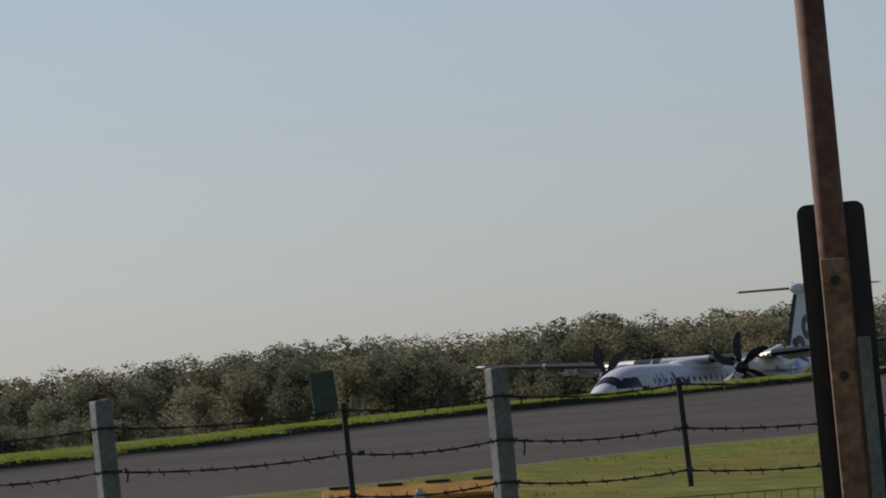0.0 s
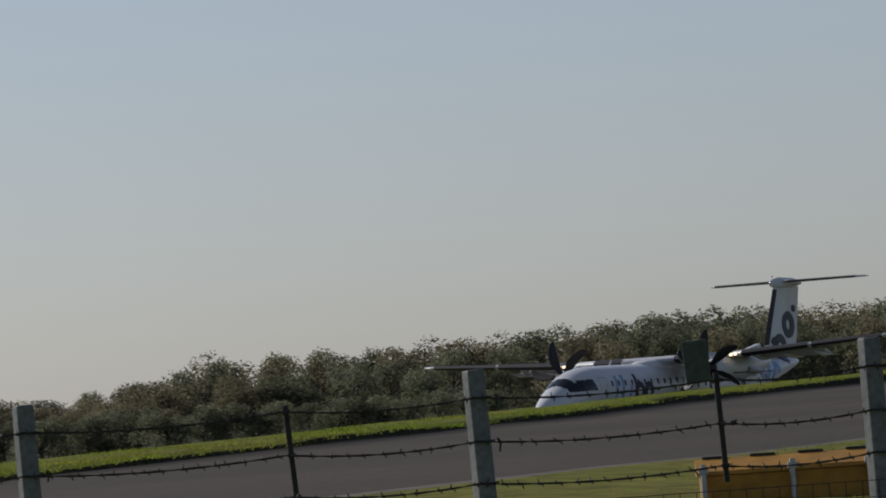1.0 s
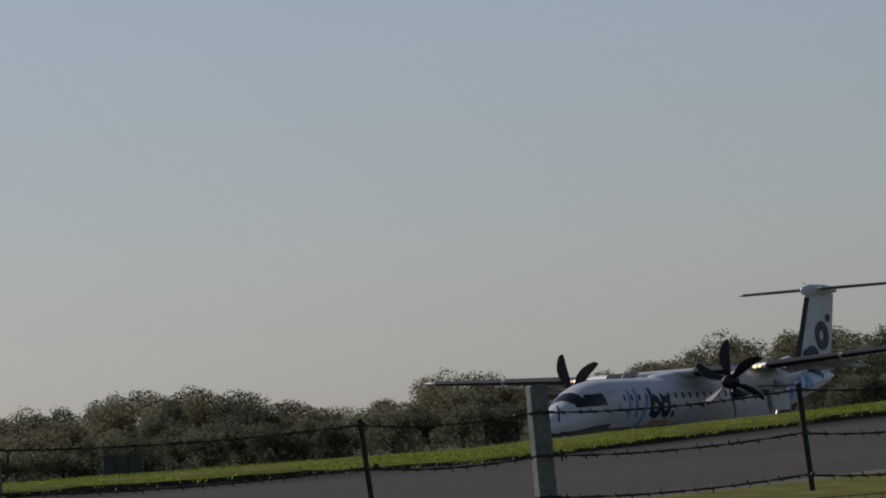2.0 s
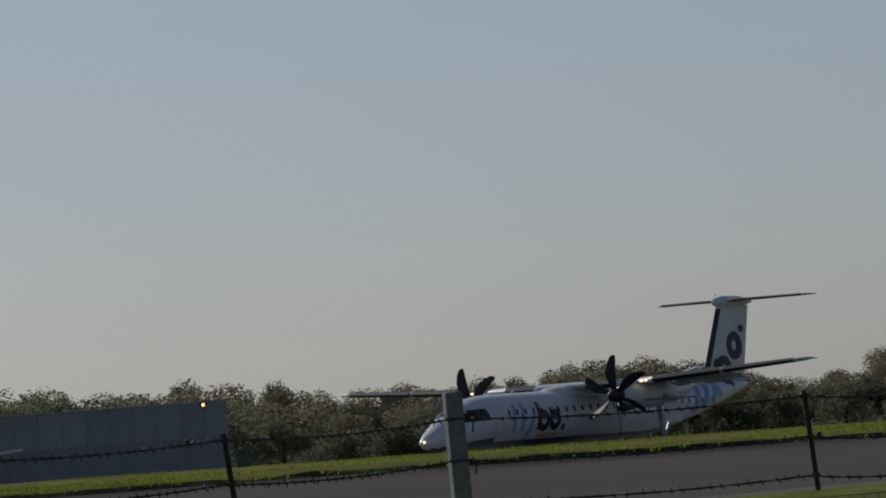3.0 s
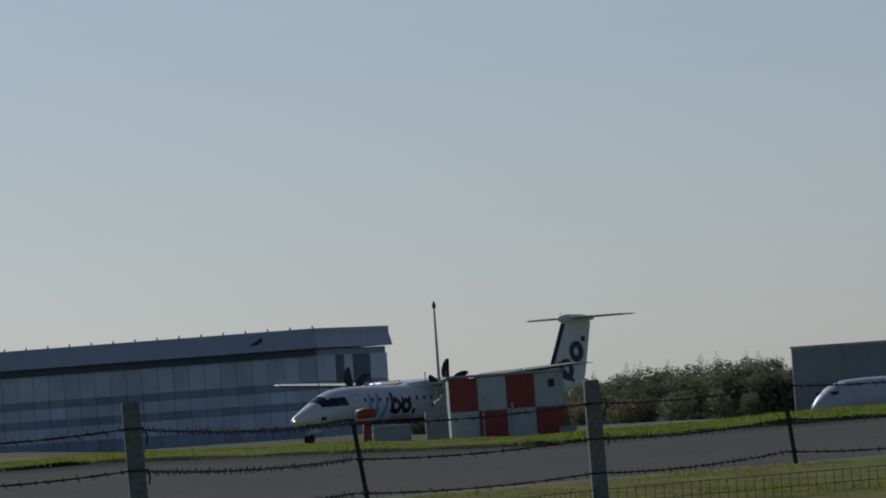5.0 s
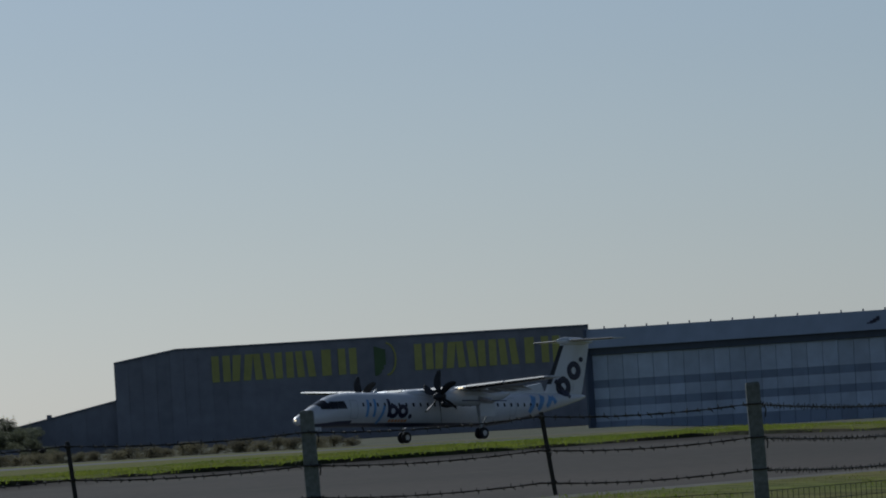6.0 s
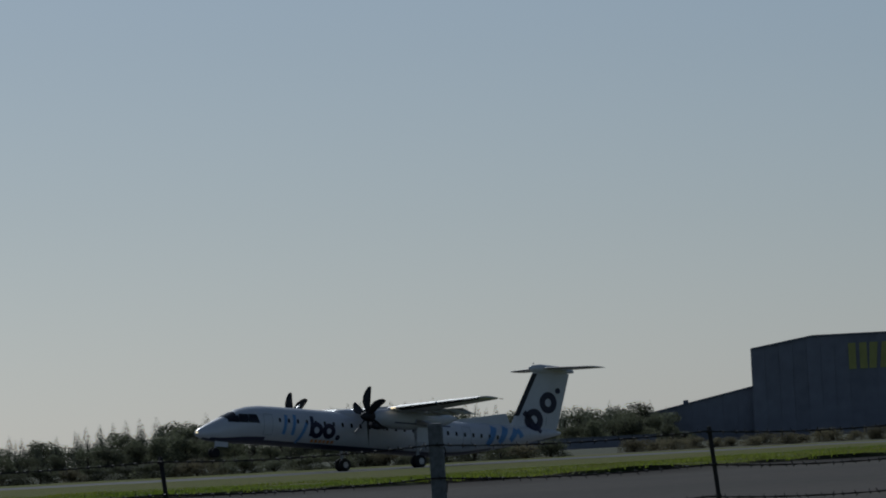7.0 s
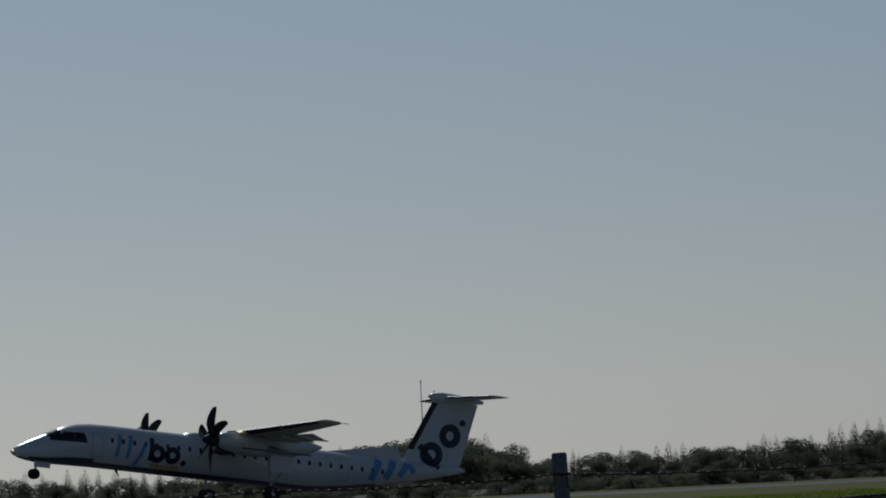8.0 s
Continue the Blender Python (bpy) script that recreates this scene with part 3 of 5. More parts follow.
def rusty_sign_post():
    e = thing("sign_post", pose(1.545, 30.0, 0.14, 0, -1.3, 0), "rusty steel pole with a dark board and bolted timber", "sign post")
    part("pole", tube([(-0.02, 0, 0), (-0.02, 0, 4.6)], 0.069, 14), M["rust"], e, smooth=True)
    bm = box(-0.168, -0.02, 0.4, 0.145, 0.0, 2.63, 0.0)
    es = [q for q in bm.edges if abs(q.verts[0].co.z - q.verts[1].co.z) < 0.01 and abs(q.verts[0].co.x - q.verts[1].co.x) < 0.01 and q.verts[0].co.z > 2]
    bmesh.ops.bevel(bm, geom=es, offset=0.045, segments=5, affect="EDGES", profile=0.5)
    for v in bm.verts:
        v.co.y += 0.09
    part("board", bm, M["board"], e, "dark back of a sign board with rounded corners")
    t = part("timber", box(-0.09, -0.12, 0.2, 0.03, -0.063, 2.37, 0.006), M["timber"], e, "weathered brown timber plank")
    for z in (2.27, 1.83):
        part("bolt", tube([(-0.03, -0.135, z), (-0.03, -0.12, z)], 0.022, 8), M["iron"], t)
    part("batten", box(0.045, -0.14, 0.1, 0.105, -0.075, 2.0, 0.006), M["post"], e, "grey painted batten")


rusty_sign_post()


# ---- airfield things before and beside the taxiway ----
def put(az, r):
    return HUB[0] - r * math.sin(radians(az)), HUB[1] + r * math.cos(radians(az))


def airfield_sign():
    x, y = -0.78, 45.0
    e = thing("airfield_sign", pose(x, y, 0.70, 0, 0, 4) @ Matrix.Scale(0.74, 4), "boxy yellow airfield guidance sign on grey legs in the grass", "airfield sign")
    bm = box(-0.86, -0.14, 0.10, 0.86, 0.14, 0.82, 0.012)
    part("cabinet", bm, M["yellow_dark"], e)
    bm = bmesh.new()
    v = [bm.verts.new(q) for q in ((-0.89, -0.17, 0.86), (0.89, -0.17, 0.86), (0.89, 0.2, 0.97), (-0.89, 0.2, 0.97), (-0.89, -0.17, 0.825), (0.89, -0.17, 0.825), (0.89, 0.2, 0.825), (-0.89, 0.2, 0.825))]
    for f in ((0, 1, 2, 3), (4, 7, 6, 5), (0, 4, 5, 1), (1, 5, 6, 2), (2, 6, 7, 3), (3, 7, 4, 0)):
        bm.faces.new([v[k] for k in f])
    part("lid", bm, M["yellow"], e, "sloping bright yellow lid")
    for k in range(4):
        part("handle", box(-0.82 + 0.45 * k, 0.20, 0.94, -0.58 + 0.45 * k, 0.24, 0.995, 0.008), M["iron"], e, "dark lifting handle")
    for k in (-0.83, 0.0, 0.72):
        leg = part("leg", tube([(k, -0.22, -0.2), (k, -0.22, 0.93)], 0.028, 8), M["galv"], e)
        part("clamp", box(k - 0.045, -0.25, 0.84, k + 0.045, -0.172, 0.90, 0.006), M["galv"], leg)


airfield_sign()


def utility_boxes():
    for k in range(3):
        x, y = -82.9 + 0.85 * k, 407.5
        e = thing("utility_cabinet", pose(x, y, -0.9, 0, 0, 10), "dark green metal utility cabinet on the airfield", "cabinet", "cabinets in a row")
        body = part("body", box(-0.4, -0.35, 0, 0.4, 0.35, 1.75 - 0.1 * (k == 1), 0.03), M["cabinet_dark"], e)
        part("door", box(-0.33, -0.385, 0.15, 0.33, -0.352, 1.55, 0.01), M["cabinet_dark"], body)
        part("lid", box(-0.44, -0.40, 1.755, 0.44, 0.4, 1.82, 0.01), M["cabinet_dark"], body)
    e = thing("marker_post", pose(-84.1, 407.6, -0.9), "thin dark marker post beside the cabinets", "post")
    part("pole", tube([(0, 0, 0), (0, 0, 1.9)], 0.06, 8), M["iron"], e)


utility_boxes()


def chequered_hut():
    x, y = -123.83, 300.58
    z = -0.15
    e = thing("chequered_hut", pose(x, y, z, 0, 0, 25.0), "red and white chequered equipment hut beside the runway", "hut")
    w, d, h = 6.05, 2.6, 3.55
    part("wall_core", box(0.0, 0.0, 0, w, d, h - 0.02), M["hut_white"], e)
    cols = 4
    for c in range(cols):
        for r in range(2):
            red = (c + r) % 2 == 1
            x0, x1 = w * c / cols, w * (c + 1) / cols
            q = part("panel", box(x0 + 0.02, -0.05, h / 2 * r + 0.02, x1 - 0.02, -0.002, h / 2 * (r + 1) - 0.02, 0.01), M["red"] if red else M["hut_white"], e, "red panel" if red else "white panel")
    for r in range(2):
        part("panel", box(w + 0.002, 0.02, h / 2 * r + 0.02, w + 0.05, d - 0.02, h / 2 * (r + 1) - 0.02), M["red"] if r == 0 else M["hut_white"], e)
    part("roof", box(-0.12, -0.15, h, w + 0.12, d + 0.12, h + 0.14, 0.03), M["cabinet"], e, "flat grey roof")
    part("vent", box(w - 0.75, -0.11, h - 0.75, w - 0.45, -0.052, h - 0.35, 0.01), M["iron"], e)
    for k in (1.75, 3.3):
        part("drainpipe", tube([(k, -0.12, 0), (k, -0.12, 2.1)], 0.05, 6), M["hut_white"], e)
    for (bx, w2, h2) in ((-1.4, 1.2, 1.9), (-4.2, 2.0, 1.35)):
        f = thing("grey_cabinet", Matrix.Translation((x, y, z)) @ pose(0, 0, 0, 0, 0, 25) @ pose(bx, -1.6, 0), "grey metal equipment cabinet on short legs by the hut", "cabinet", "equipment cabinets")
        body = part("body", box(0, 0, 0.35, w2, 0.7, h2, 0.03), M["cabinet"], f)
        part("door", box(0.06, -0.03, 0.42, w2 - 0.06, -0.002, h2 - 0.08, 0.01), M["cabinet"], body)
        for lx in (0.1, w2 - 0.1):
            for ly in (0.1, 0.6):
                part("leg", box(lx - 0.05, ly - 0.05, 0, lx + 0.05, ly + 0.05, 0.35), M["iron"], f)
    f = thing("grey_cabinet", Matrix.Translation((x, y, z)) @ pose(0, 0, 0, 0, 0, 25) @ pose(w - 0.4, -1.2, 0), "small pale metal box on the ground by the hut", "cabinet", "equipment cabinets")
    part("body", box(0, 0, 0, 0.9, 0.5, 0.6, 0.03), M["cabinet"], f)
    part("lid", box(-0.04, -0.04, 0.6, 0.94, 0.54, 0.66, 0.01), M["cabinet"], f)


chequered_hut()


def red_marker():
    e = thing("red_mushroom_beacon", pose(-106.28, 247.46, 0.0), "red mushroom-shaped airfield beacon on a thick red stalk", "beacon")
    part("stalk", tube([(0, 0, 0), (0, 0, 1.75)], 0.19, 14), M["red"], e, smooth=True)
    part("collar", tube([(0, 0, 1.62), (0, 0, 1.72)], 0.24, 14), M["hut_white"], e)
    prof = [(0.25, 1.70), (0.42, 1.74), (0.48, 1.86), (0.47, 2.02), (0.40, 2.12), (0.15, 2.17)]
    part("cap", loft([[(r * math.cos(k * math.pi / 8), r * math.sin(k * math.pi / 8), z) for k in range(16)] for r, z in prof]), M["red"], e, smooth=True)


red_marker()


def lattice_mast(x, y, z, top, name, label):
    e = thing(name, pose(x, y, z), label, "mast")
    for k in range(3):
        t = k * 2.094
        part("leg", tube([(0.5 * math.cos(t), 0.5 * math.sin(t), 0), (0.28 * math.cos(t), 0.28 * math.sin(t), top * 0.42)], 0.05, 5), M["galv"], e)
    n = 7
    for k in range(n):
        for j in range(3):
            a, b = j * 2.094, (j + 1) * 2.094
            r0, r1 = 0.5 - 0.22 * k / n, 0.5 - 0.22 * (k + 1) / n
            part("brace", tube([(r0 * math.cos(a), r0 * math.sin(a), top * 0.42 * k / n), (r1 * math.cos(b), r1 * math.sin(b), top * 0.42 * (k + 1) / n)], 0.025, 4), M["galv"], e)
    part("platform", box(-0.75, -0.6, top * 0.42, 0.75, 0.6, top * 0.42 + 0.12, 0.02), M["galv"], e)
    part("rail", tube([(-0.7, -0.55, top * 0.42 + 0.1), (-0.7, -0.55, top * 0.42 + 0.8)], 0.035, 5), M["galv"], e)
    part("rail", tube([(0.7, -0.55, top * 0.42 + 0.1), (0.7, -0.55, top * 0.42 + 0.8)], 0.035, 5), M["galv"], e)
    part("pole", tube([(0, 0, top * 0.42), (0, 0, top)], [0.1, 0.06], 8), M["galv"], e, "pale tapering pole")
    part("beacon", tube([(0, 0, top), (0, 0, top + 0.25), (0, 0, top + 0.45)], [0.12, 0.12, 0.02], 8), M["red"], e, "red obstacle light")


lattice_mast(-146.7, 355.5, 0.0, 8.1, "lattice_mast", "slender lattice mast with a red obstacle light on top")


# ---- parked jet and the long wall ----
def jet_ring(x, zc, hw, hh, n=20):
    return [(x, hw * math.cos(2 * math.pi * k / n), zc + hh * math.sin(2 * math.pi * k / n)) for k in range(n)]


def parked_jet():
    # x runs aft from the nose
    e = thing("parked_jet", pose(-194.5, 566.0, -3.7, 0, 0, 70.0), "white parked jet airliner with a blue rear belly", "aircraft")
    secs = [(0, 2.9, 0.05, 0.05), (0.6, 2.95, 0.7, 0.65), (1.6, 3.15, 1.2, 1.15), (3.0, 3.4, 1.6, 1.65), (5.0, 3.6, 1.86, 1.9), (8, 3.65, 1.88, 1.95), *[(10 + 1.0 * k, 3.65, 1.88, 1.95) for k in range(17)], (28, 3.76, 1.75, 1.82), (30, 3.9, 1.6, 1.65), (34, 4.4, 1.0, 1.05), (38, 4.9, 0.3, 0.35)]
    bm = loft([jet_ring(*s) for s in secs])
    bmesh.ops.bisect_plane(bm, geom=bm.verts[:] + bm.edges[:] + bm.faces[:], plane_co=(19, 0, 2.6), plane_no=(-0.25, 0, 1))
    for f in bm.faces:
        c = f.calc_center_median()
        f.material_index = 1 if c.x > 19 and c.z < 2.6 + (c.x - 19) * 0.25 else 0
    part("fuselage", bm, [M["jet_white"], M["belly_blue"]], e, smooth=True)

    def slab(points, t, axis):
        b = bmesh.new()
        lo = [b.verts.new(p) for p in points]
        hi = [b.verts.new(tuple(c + (t if i == axis else 0) for i, c in enumerate(p))) for p in points]
        b.faces.new(lo[::-1])
        b.faces.new(hi)
        n = len(points)
        for k in range(n):
            b.faces.new((lo[k], lo[(k + 1) % n], hi[(k + 1) % n], hi[k]))
        bmesh.ops.recalc_face_normals(b, faces=b.faces)
        return b

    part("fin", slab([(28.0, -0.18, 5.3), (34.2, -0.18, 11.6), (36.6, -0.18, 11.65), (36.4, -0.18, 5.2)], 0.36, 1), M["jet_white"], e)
    for s in (-1, 1):
        part("tailplane", slab([(33.5, 0.4 * s, 5.0), (36.5, 0.4 * s, 5.0), (38.6, 6.5 * s, 5.6), (37.2, 6.5 * s, 5.6)], 0.2, 2), M["white"], e)
        part("wing", slab([(13.0, 1.5 * s, 2.5), (20.0, 1.5 * s, 2.5), (21.5, 14.0 * s, 3.6), (19.8, 14.0 * s, 3.6)], 0.3, 2), M["white_wing"], e)
        eng = loft([[(x, 4.9 * s + r * math.cos(k * 0.524), 1.6 + r * math.sin(k * 0.524)) for k in range(12)] for x, r in ((11.5, 0.75), (12.0, 0.95), (14.0, 0.95), (15.8, 0.6))])
        part("engine", eng, M["white"], e, smooth=True)
    part("cockpit_window", box(2.0, -1.15, 4.15, 2.7, 1.15, 4.5, 0.05), M["glass"], e)
    for x, y in ((4.5, 0), (18.5, 2.6), (18.5, -2.6)):
        part("wheel", tube([(x, y - 0.25, 0.5), (x, y + 0.25, 0.5)], 0.5, 14), M["tyre"], e)
        part("gear_leg", tube([(x, y, 0.5), (x, y, 2.2)], 0.12, 8), M["galv"], e)


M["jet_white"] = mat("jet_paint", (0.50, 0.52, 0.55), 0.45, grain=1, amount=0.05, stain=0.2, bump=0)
M["belly_blue"] = mat("blue_belly", (0.05, 0.08, 0.30), 0.35, grain=1, amount=0.08, stain=0.3, bump=0)
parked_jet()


def long_wall():
    a, b = Vector((-239.6, 691.5, -4.2)), Vector((-186.0, 722.0, -4.2))
    length = (b - a).length
    ang = math.degrees(math.atan2(b.y - a.y, b.x - a.x))
    e = tagged(thing("wall_north", pose(a.x, a.y, a.z, 0, 0, ang), "long grey blast wall of upright panels with amber lamps", "wall"), kind="structure")
    n = 22
    w = length / n
    first = None
    for k in range(n):
        h = 10.0
        if first is None:
            first = part("panel", box(0.02, 0, 0, w - 0.02, 0.3, h, 0.02), M["wallcon"], e)
        else:
            shared("panel", first, e, Matrix.Translation((k * w, 0, 0)))
    part("kerb", box(0, -0.25, 0, length, -0.004, 6.0), M["hangar"], e, "darker lower course")
    part("cap", box(-0.1, -0.12, 10.01, length + 0.1, 0.42, 10.2, 0.03), M["wallcon"], e)
    for u in (0.296, 0.953):
        f = thing("wall_lamp", Matrix.Translation(a) @ pose(0, 0, 0, 0, 0, ang) @ pose(length * u, -0.3, 9.75), "small lit amber lamp on the long wall", "lamp", "wall lamps")
        part("housing", box(-0.25, 0, -0.2, 0.25, 0.16, 0.3, 0.04), M["iron"], f)
        part("lens", box(-0.17, -0.06, -0.14, 0.17, -0.004, 0.2, 0.03), M["lamp_amber"], f)


long_wall()


# ---- hangars ----
def frame_of(p, q):
    """A pose at p whose x runs to q along the ground."""
    return pose(p[0], p[1], -0.6, 0, 0, math.degrees(math.atan2(q[1] - p[1], q[0] - p[0])))


def dark_hangar():
    p, q = (-488.6, 838.8), (-432.8, 869.2)
    w = math.hypot(q[0] - p[0], q[1] - p[1])
    e = thing("dark_hangar", frame_of(p, q), "large blue-grey clad hangar in shade with yellow wall signs", "hangar")
    H0, d = 16.2, 45.0
    left, lw = -9.6, 16.6
    bm = bmesh.new()
    prof = [(left, 0), (w, 0), (w, H0), (0, H0 + 0.1), (left, H0 - 1.45)]
    loft([[(x, 0.3, z) for x, z in prof], [(x, d, z) for x, z in prof]], bm)
    part("shell", bm, M["hangar"], e)
    prof = [(left - lw, 0), (left - 0.01, 0), (left - 0.01, 9.0), (left - lw, 5.6)]
    part("lean_to", loft([[(x, 2.3, z) for x, z in prof], [(x, d, z) for x, z in prof]]), M["hangar"], e, "lower wing with a sloping roof")
    n = 34
    sw = (w - left) / n
    for k in range(n):
        x = left + k * sw
        top = lerp(x + sw / 2, [left, 0, w], [H0 - 1.45, H0 + 0.1, H0])
        part("cladding_sheet", box(x + 0.02, 0.12, 0.0, x + sw - 0.02, 0.298, top - 0.3), M["hangar"], e)
    m = 7
    for k in range(m):
        x = left - lw + k * lw / m
        top = lerp(x + lw / m / 2, [left - lw, left], [5.6, 9.0])
        part("cladding_sheet", box(x + 0.02, 2.1, 0.0, x + lw / m - 0.02, 2.298, top - 0.3), M["hangar"], e)
    for (xa, za, xb, zb, yy) in ((left, H0 - 1.45, 0, H0 + 0.1, 0.0), (0, H0 + 0.1, w, H0, 0.0), (left - lw, 5.6, left, 9.0, 2.0)):
        b = bmesh.new()
        v = [b.verts.new(c) for c in ((xa, yy, za - 0.25), (xb, yy, zb - 0.25), (xb, yy, zb + 0.12), (xa, yy, za + 0.12), (xa, yy + 0.5, za - 0.25), (xb, yy + 0.5, zb - 0.25), (xb, yy + 0.5, zb + 0.12), (xa, yy + 0.5, za + 0.12))]
        for f in ((0, 1, 2, 3), (5, 4, 7, 6), (3, 2, 6, 7), (0, 4, 5, 1), (0, 3, 7, 4), (1, 5, 6, 2)):
            b.faces.new([v[k] for k in f])
        part("roof_edge", b, M["hangar_roof"], e)
    for s, x0, x1 in ((0, 5.2, 27.9), (1, 36.4, 59.2)):
        g = (x1 - x0) / 7
        for k in range(7):
            narrow = k == 5
            xa = x0 + g * k + (0.9 if narrow else 0.2)
            xb = x0 + g * (k + 1) - (0.9 if narrow else 0.2)
            lean = (0.0, 0.35, -0.3, 0.0, -0.3, 0.0, 0.0)[k]
            quad = [(xa - lean * 0.5, 10.9), (xb + lean * -0.5, 10.9), (xb + lean, 14.9), (xa - lean * -0.2, 14.9)]
            b = bmesh.new()
            for u0, u1 in (((0.0, 1.0),) if narrow else ((0.0, 0.40), (0.60, 1.0))):
                bar = [(quad[0][0] + (quad[1][0] - quad[0][0]) * u0, 10.9), (quad[0][0] + (quad[1][0] - quad[0][0]) * u1, 10.9), (quad[3][0] + (quad[2][0] - quad[3][0]) * u1, 14.9), (quad[3][0] + (quad[2][0] - quad[3][0]) * u0, 14.9)]
                loft([[(x, 0.0, z) for x, z in bar], [(x, 0.11, z) for x, z in bar]], b)
            part("sign_shape", b, M["sign_yellow"], e, "flat yellow sign shape")
    b = bmesh.new()
    for k in range(5):
        u = k / 4
        box(30.4 + 0.35 * k, -0.02, 10.4 + 1.6 * u * u, 30.75 + 0.35 * k, 0.11, 14.9 - 0.5 * u, bm=b)
    part("emblem", b, M["green_sign"], e, "flat dull green emblem")
    arc = [(32.2 + 1.5 * math.cos(t), 12.9 + 2.5 * math.sin(t)) for t in np.linspace(-1.5, 1.5, 9)]
    b = bmesh.new()
    for (xa, za), (xb, zb) in zip(arc, arc[1:]):
        tube([(xa, 0.02, za), (xb, 0.02, zb)], 0.16, 5, b)
    part("emblem_edge", b, M["sign_yellow"], e)
    part("roof_vent", box(left - lw + 5.5, 8, 6.4, left - lw + 6.3, 8.6, 7.5, 0.1), M["hangar_roof"], e)


M["green_sign"] = mat("green_sign", (0.10, 0.16, 0.06), 0.6, grain=0.8, amount=0.1, stain=0.2, bump=0)
dark_hangar()


def pale_hangar():
    p, q = (-336.8, 674.5), (-292.9, 676.0)
    w = math.hypot(q[0] - p[0], q[1] - p[1])
    e = thing("pale_hangar", frame_of(p, q), "long pale blue-grey clad hangar with an overhanging fascia", "hangar")
    H = 12.7
    d = 24.0
    part("shell", box(0, 1.0, 0, w, d, H - 2.4), M["panel_dark"], e)
    prof = [(-0.9, H - 2.3), (-0.35, H), (d, H), (d, H - 2.3)]
    part("fascia", loft([[(x, y, z) for y, z in prof] for x in (0, w + 0.6)]), M["fascia"], e, "pale sloping fascia under the roof")
    part("soffit_band", box(0, 0.2, H - 3.1, w + 0.2, 0.99, H - 2.31), M["soffit"], e, "dark band under the fascia")
    n = 22
    sw = w / n
    rows = [(0, 1.5, "panel_dark"), (1.5, 3.3, "panel"), (3.3, 4.2, "panel_dark"), (4.2, 5.6, "panel"), (5.6, 6.5, "panel_dark"), (6.5, H - 3.15, "panel")]
    for k in range(n):
        for z0, z1, m in rows:
            part("cladding_panel", box(k * sw + 0.03, 0.8, z0 + 0.02, (k + 1) * sw - 0.03, 0.995, z1 - 0.02), M[m], e)
    # the end that turns away from the runway
    for k in range(8):
        y0 = 1.0 + k * 2.87
        for z0, z1, m in rows:
            mm = "soffit" if k in (2, 4, 5) and z0 > 1.5 else m
            part("cladding_panel", box(w + 0.005, y0 + 0.03, z0 + 0.02, w + 0.2, y0 + 2.82, z1 - 0.02), M[mm], e)
    b = loft([[(w + 0.005 + x, y, z) for x, z in ((0.0, H - 2.3), (1.0, H - 2.3), (0.35, H - 0.02), (0.0, H - 0.02))] for y in (-0.7, d)])
    part("fascia_end", b, M["fascia"], e)
    # added cover; its dark colour stands for shade on the sunlit left end
    part("end_sheet", box(-0.25, -0.9, 0, -0.005, d, H + 0.03), M["soffit"], e, "added dark sheet that dims the sunlit end wall")
    for k in range(16):
        part("roof_lamp", tube([(w - k * 2.8, 0.6, H), (w - k * 2.8, 0.6, H + 0.3)], 0.09, 6), M["soffit"], e)
    b = bmesh.new()
    for k in range(4):
        box(w - 7.5 + 0.4 * k, -0.72, H - 1.9 + 0.22 * k, w - 7.1 + 0.4 * k, -0.52, H - 1.4 + 0.22 * k, bm=b)
    part("emblem", b, M["navy"], e, "small dark slanting emblem")


pale_hangar()


def low_dark_wall():
    p, q = (-473.6, 730.8), (-457.8, 740.7)
    w = math.hypot(q[0] - p[0], q[1] - p[1])
    e = thing("wall_west", frame_of(p, q), "low dark wall in the far field", "wall", kind="structure")
    part("wall_body", box(0, 0, 0, w, 0.5, 2.4, 0.03), M["hangar"], e)
    part("coping", box(-0.1, -0.1, 2.405, w + 0.1, 0.6, 2.55, 0.02), M["hangar_roof"], e)


low_dark_wall()
lattice_mast(-651.5, 760.0, 0.0, 17.5, "radio_mast", "tall thin pale radio mast far behind the runway")


# ---- the airliner ----
GEAR = 15.8                            # main gear, metres aft of the nose
# aft of the nose: height of the centre, half width, half height
HULL_X = [0.0, 0.15, 0.5, 1.0, 1.8, 2.7, 3.4, 4.2, 5.2, 6.5, 20.0, 22.5, 25.0, 27.5, 29.5, 31.0, 31.6]
HULL_C = [1.55, 1.56, 1.60, 1.68, 1.84, 2.06, 2.24, 2.36, 2.43, 2.45, 2.45, 2.58, 2.82, 3.10, 3.32, 3.48, 3.52]
HULL_W = [0.03, 0.20, 0.42, 0.63, 0.90, 1.10, 1.20, 1.27, 1.32, 1.345, 1.345, 1.28, 1.08, 0.78, 0.50, 0.24, 0.06]
HULL_H = [0.03, 0.18, 0.37, 0.56, 0.80, 1.02, 1.18, 1.28, 1.33, 1.345, 1.345, 1.20, 0.98, 0.70, 0.46, 0.24, 0.08]


def hull(x):
    return lerp(x, HULL_X, HULL_C), lerp(x, HULL_X, HULL_W), lerp(x, HULL_X, HULL_H)


def hull_side(x, z, off=0.012):
    c, w, h = hull(x)
    k = max(-0.98, min(0.98, (z - c) / h))
    return (GEAR - x, w * math.sqrt(1 - k * k) + off, z)


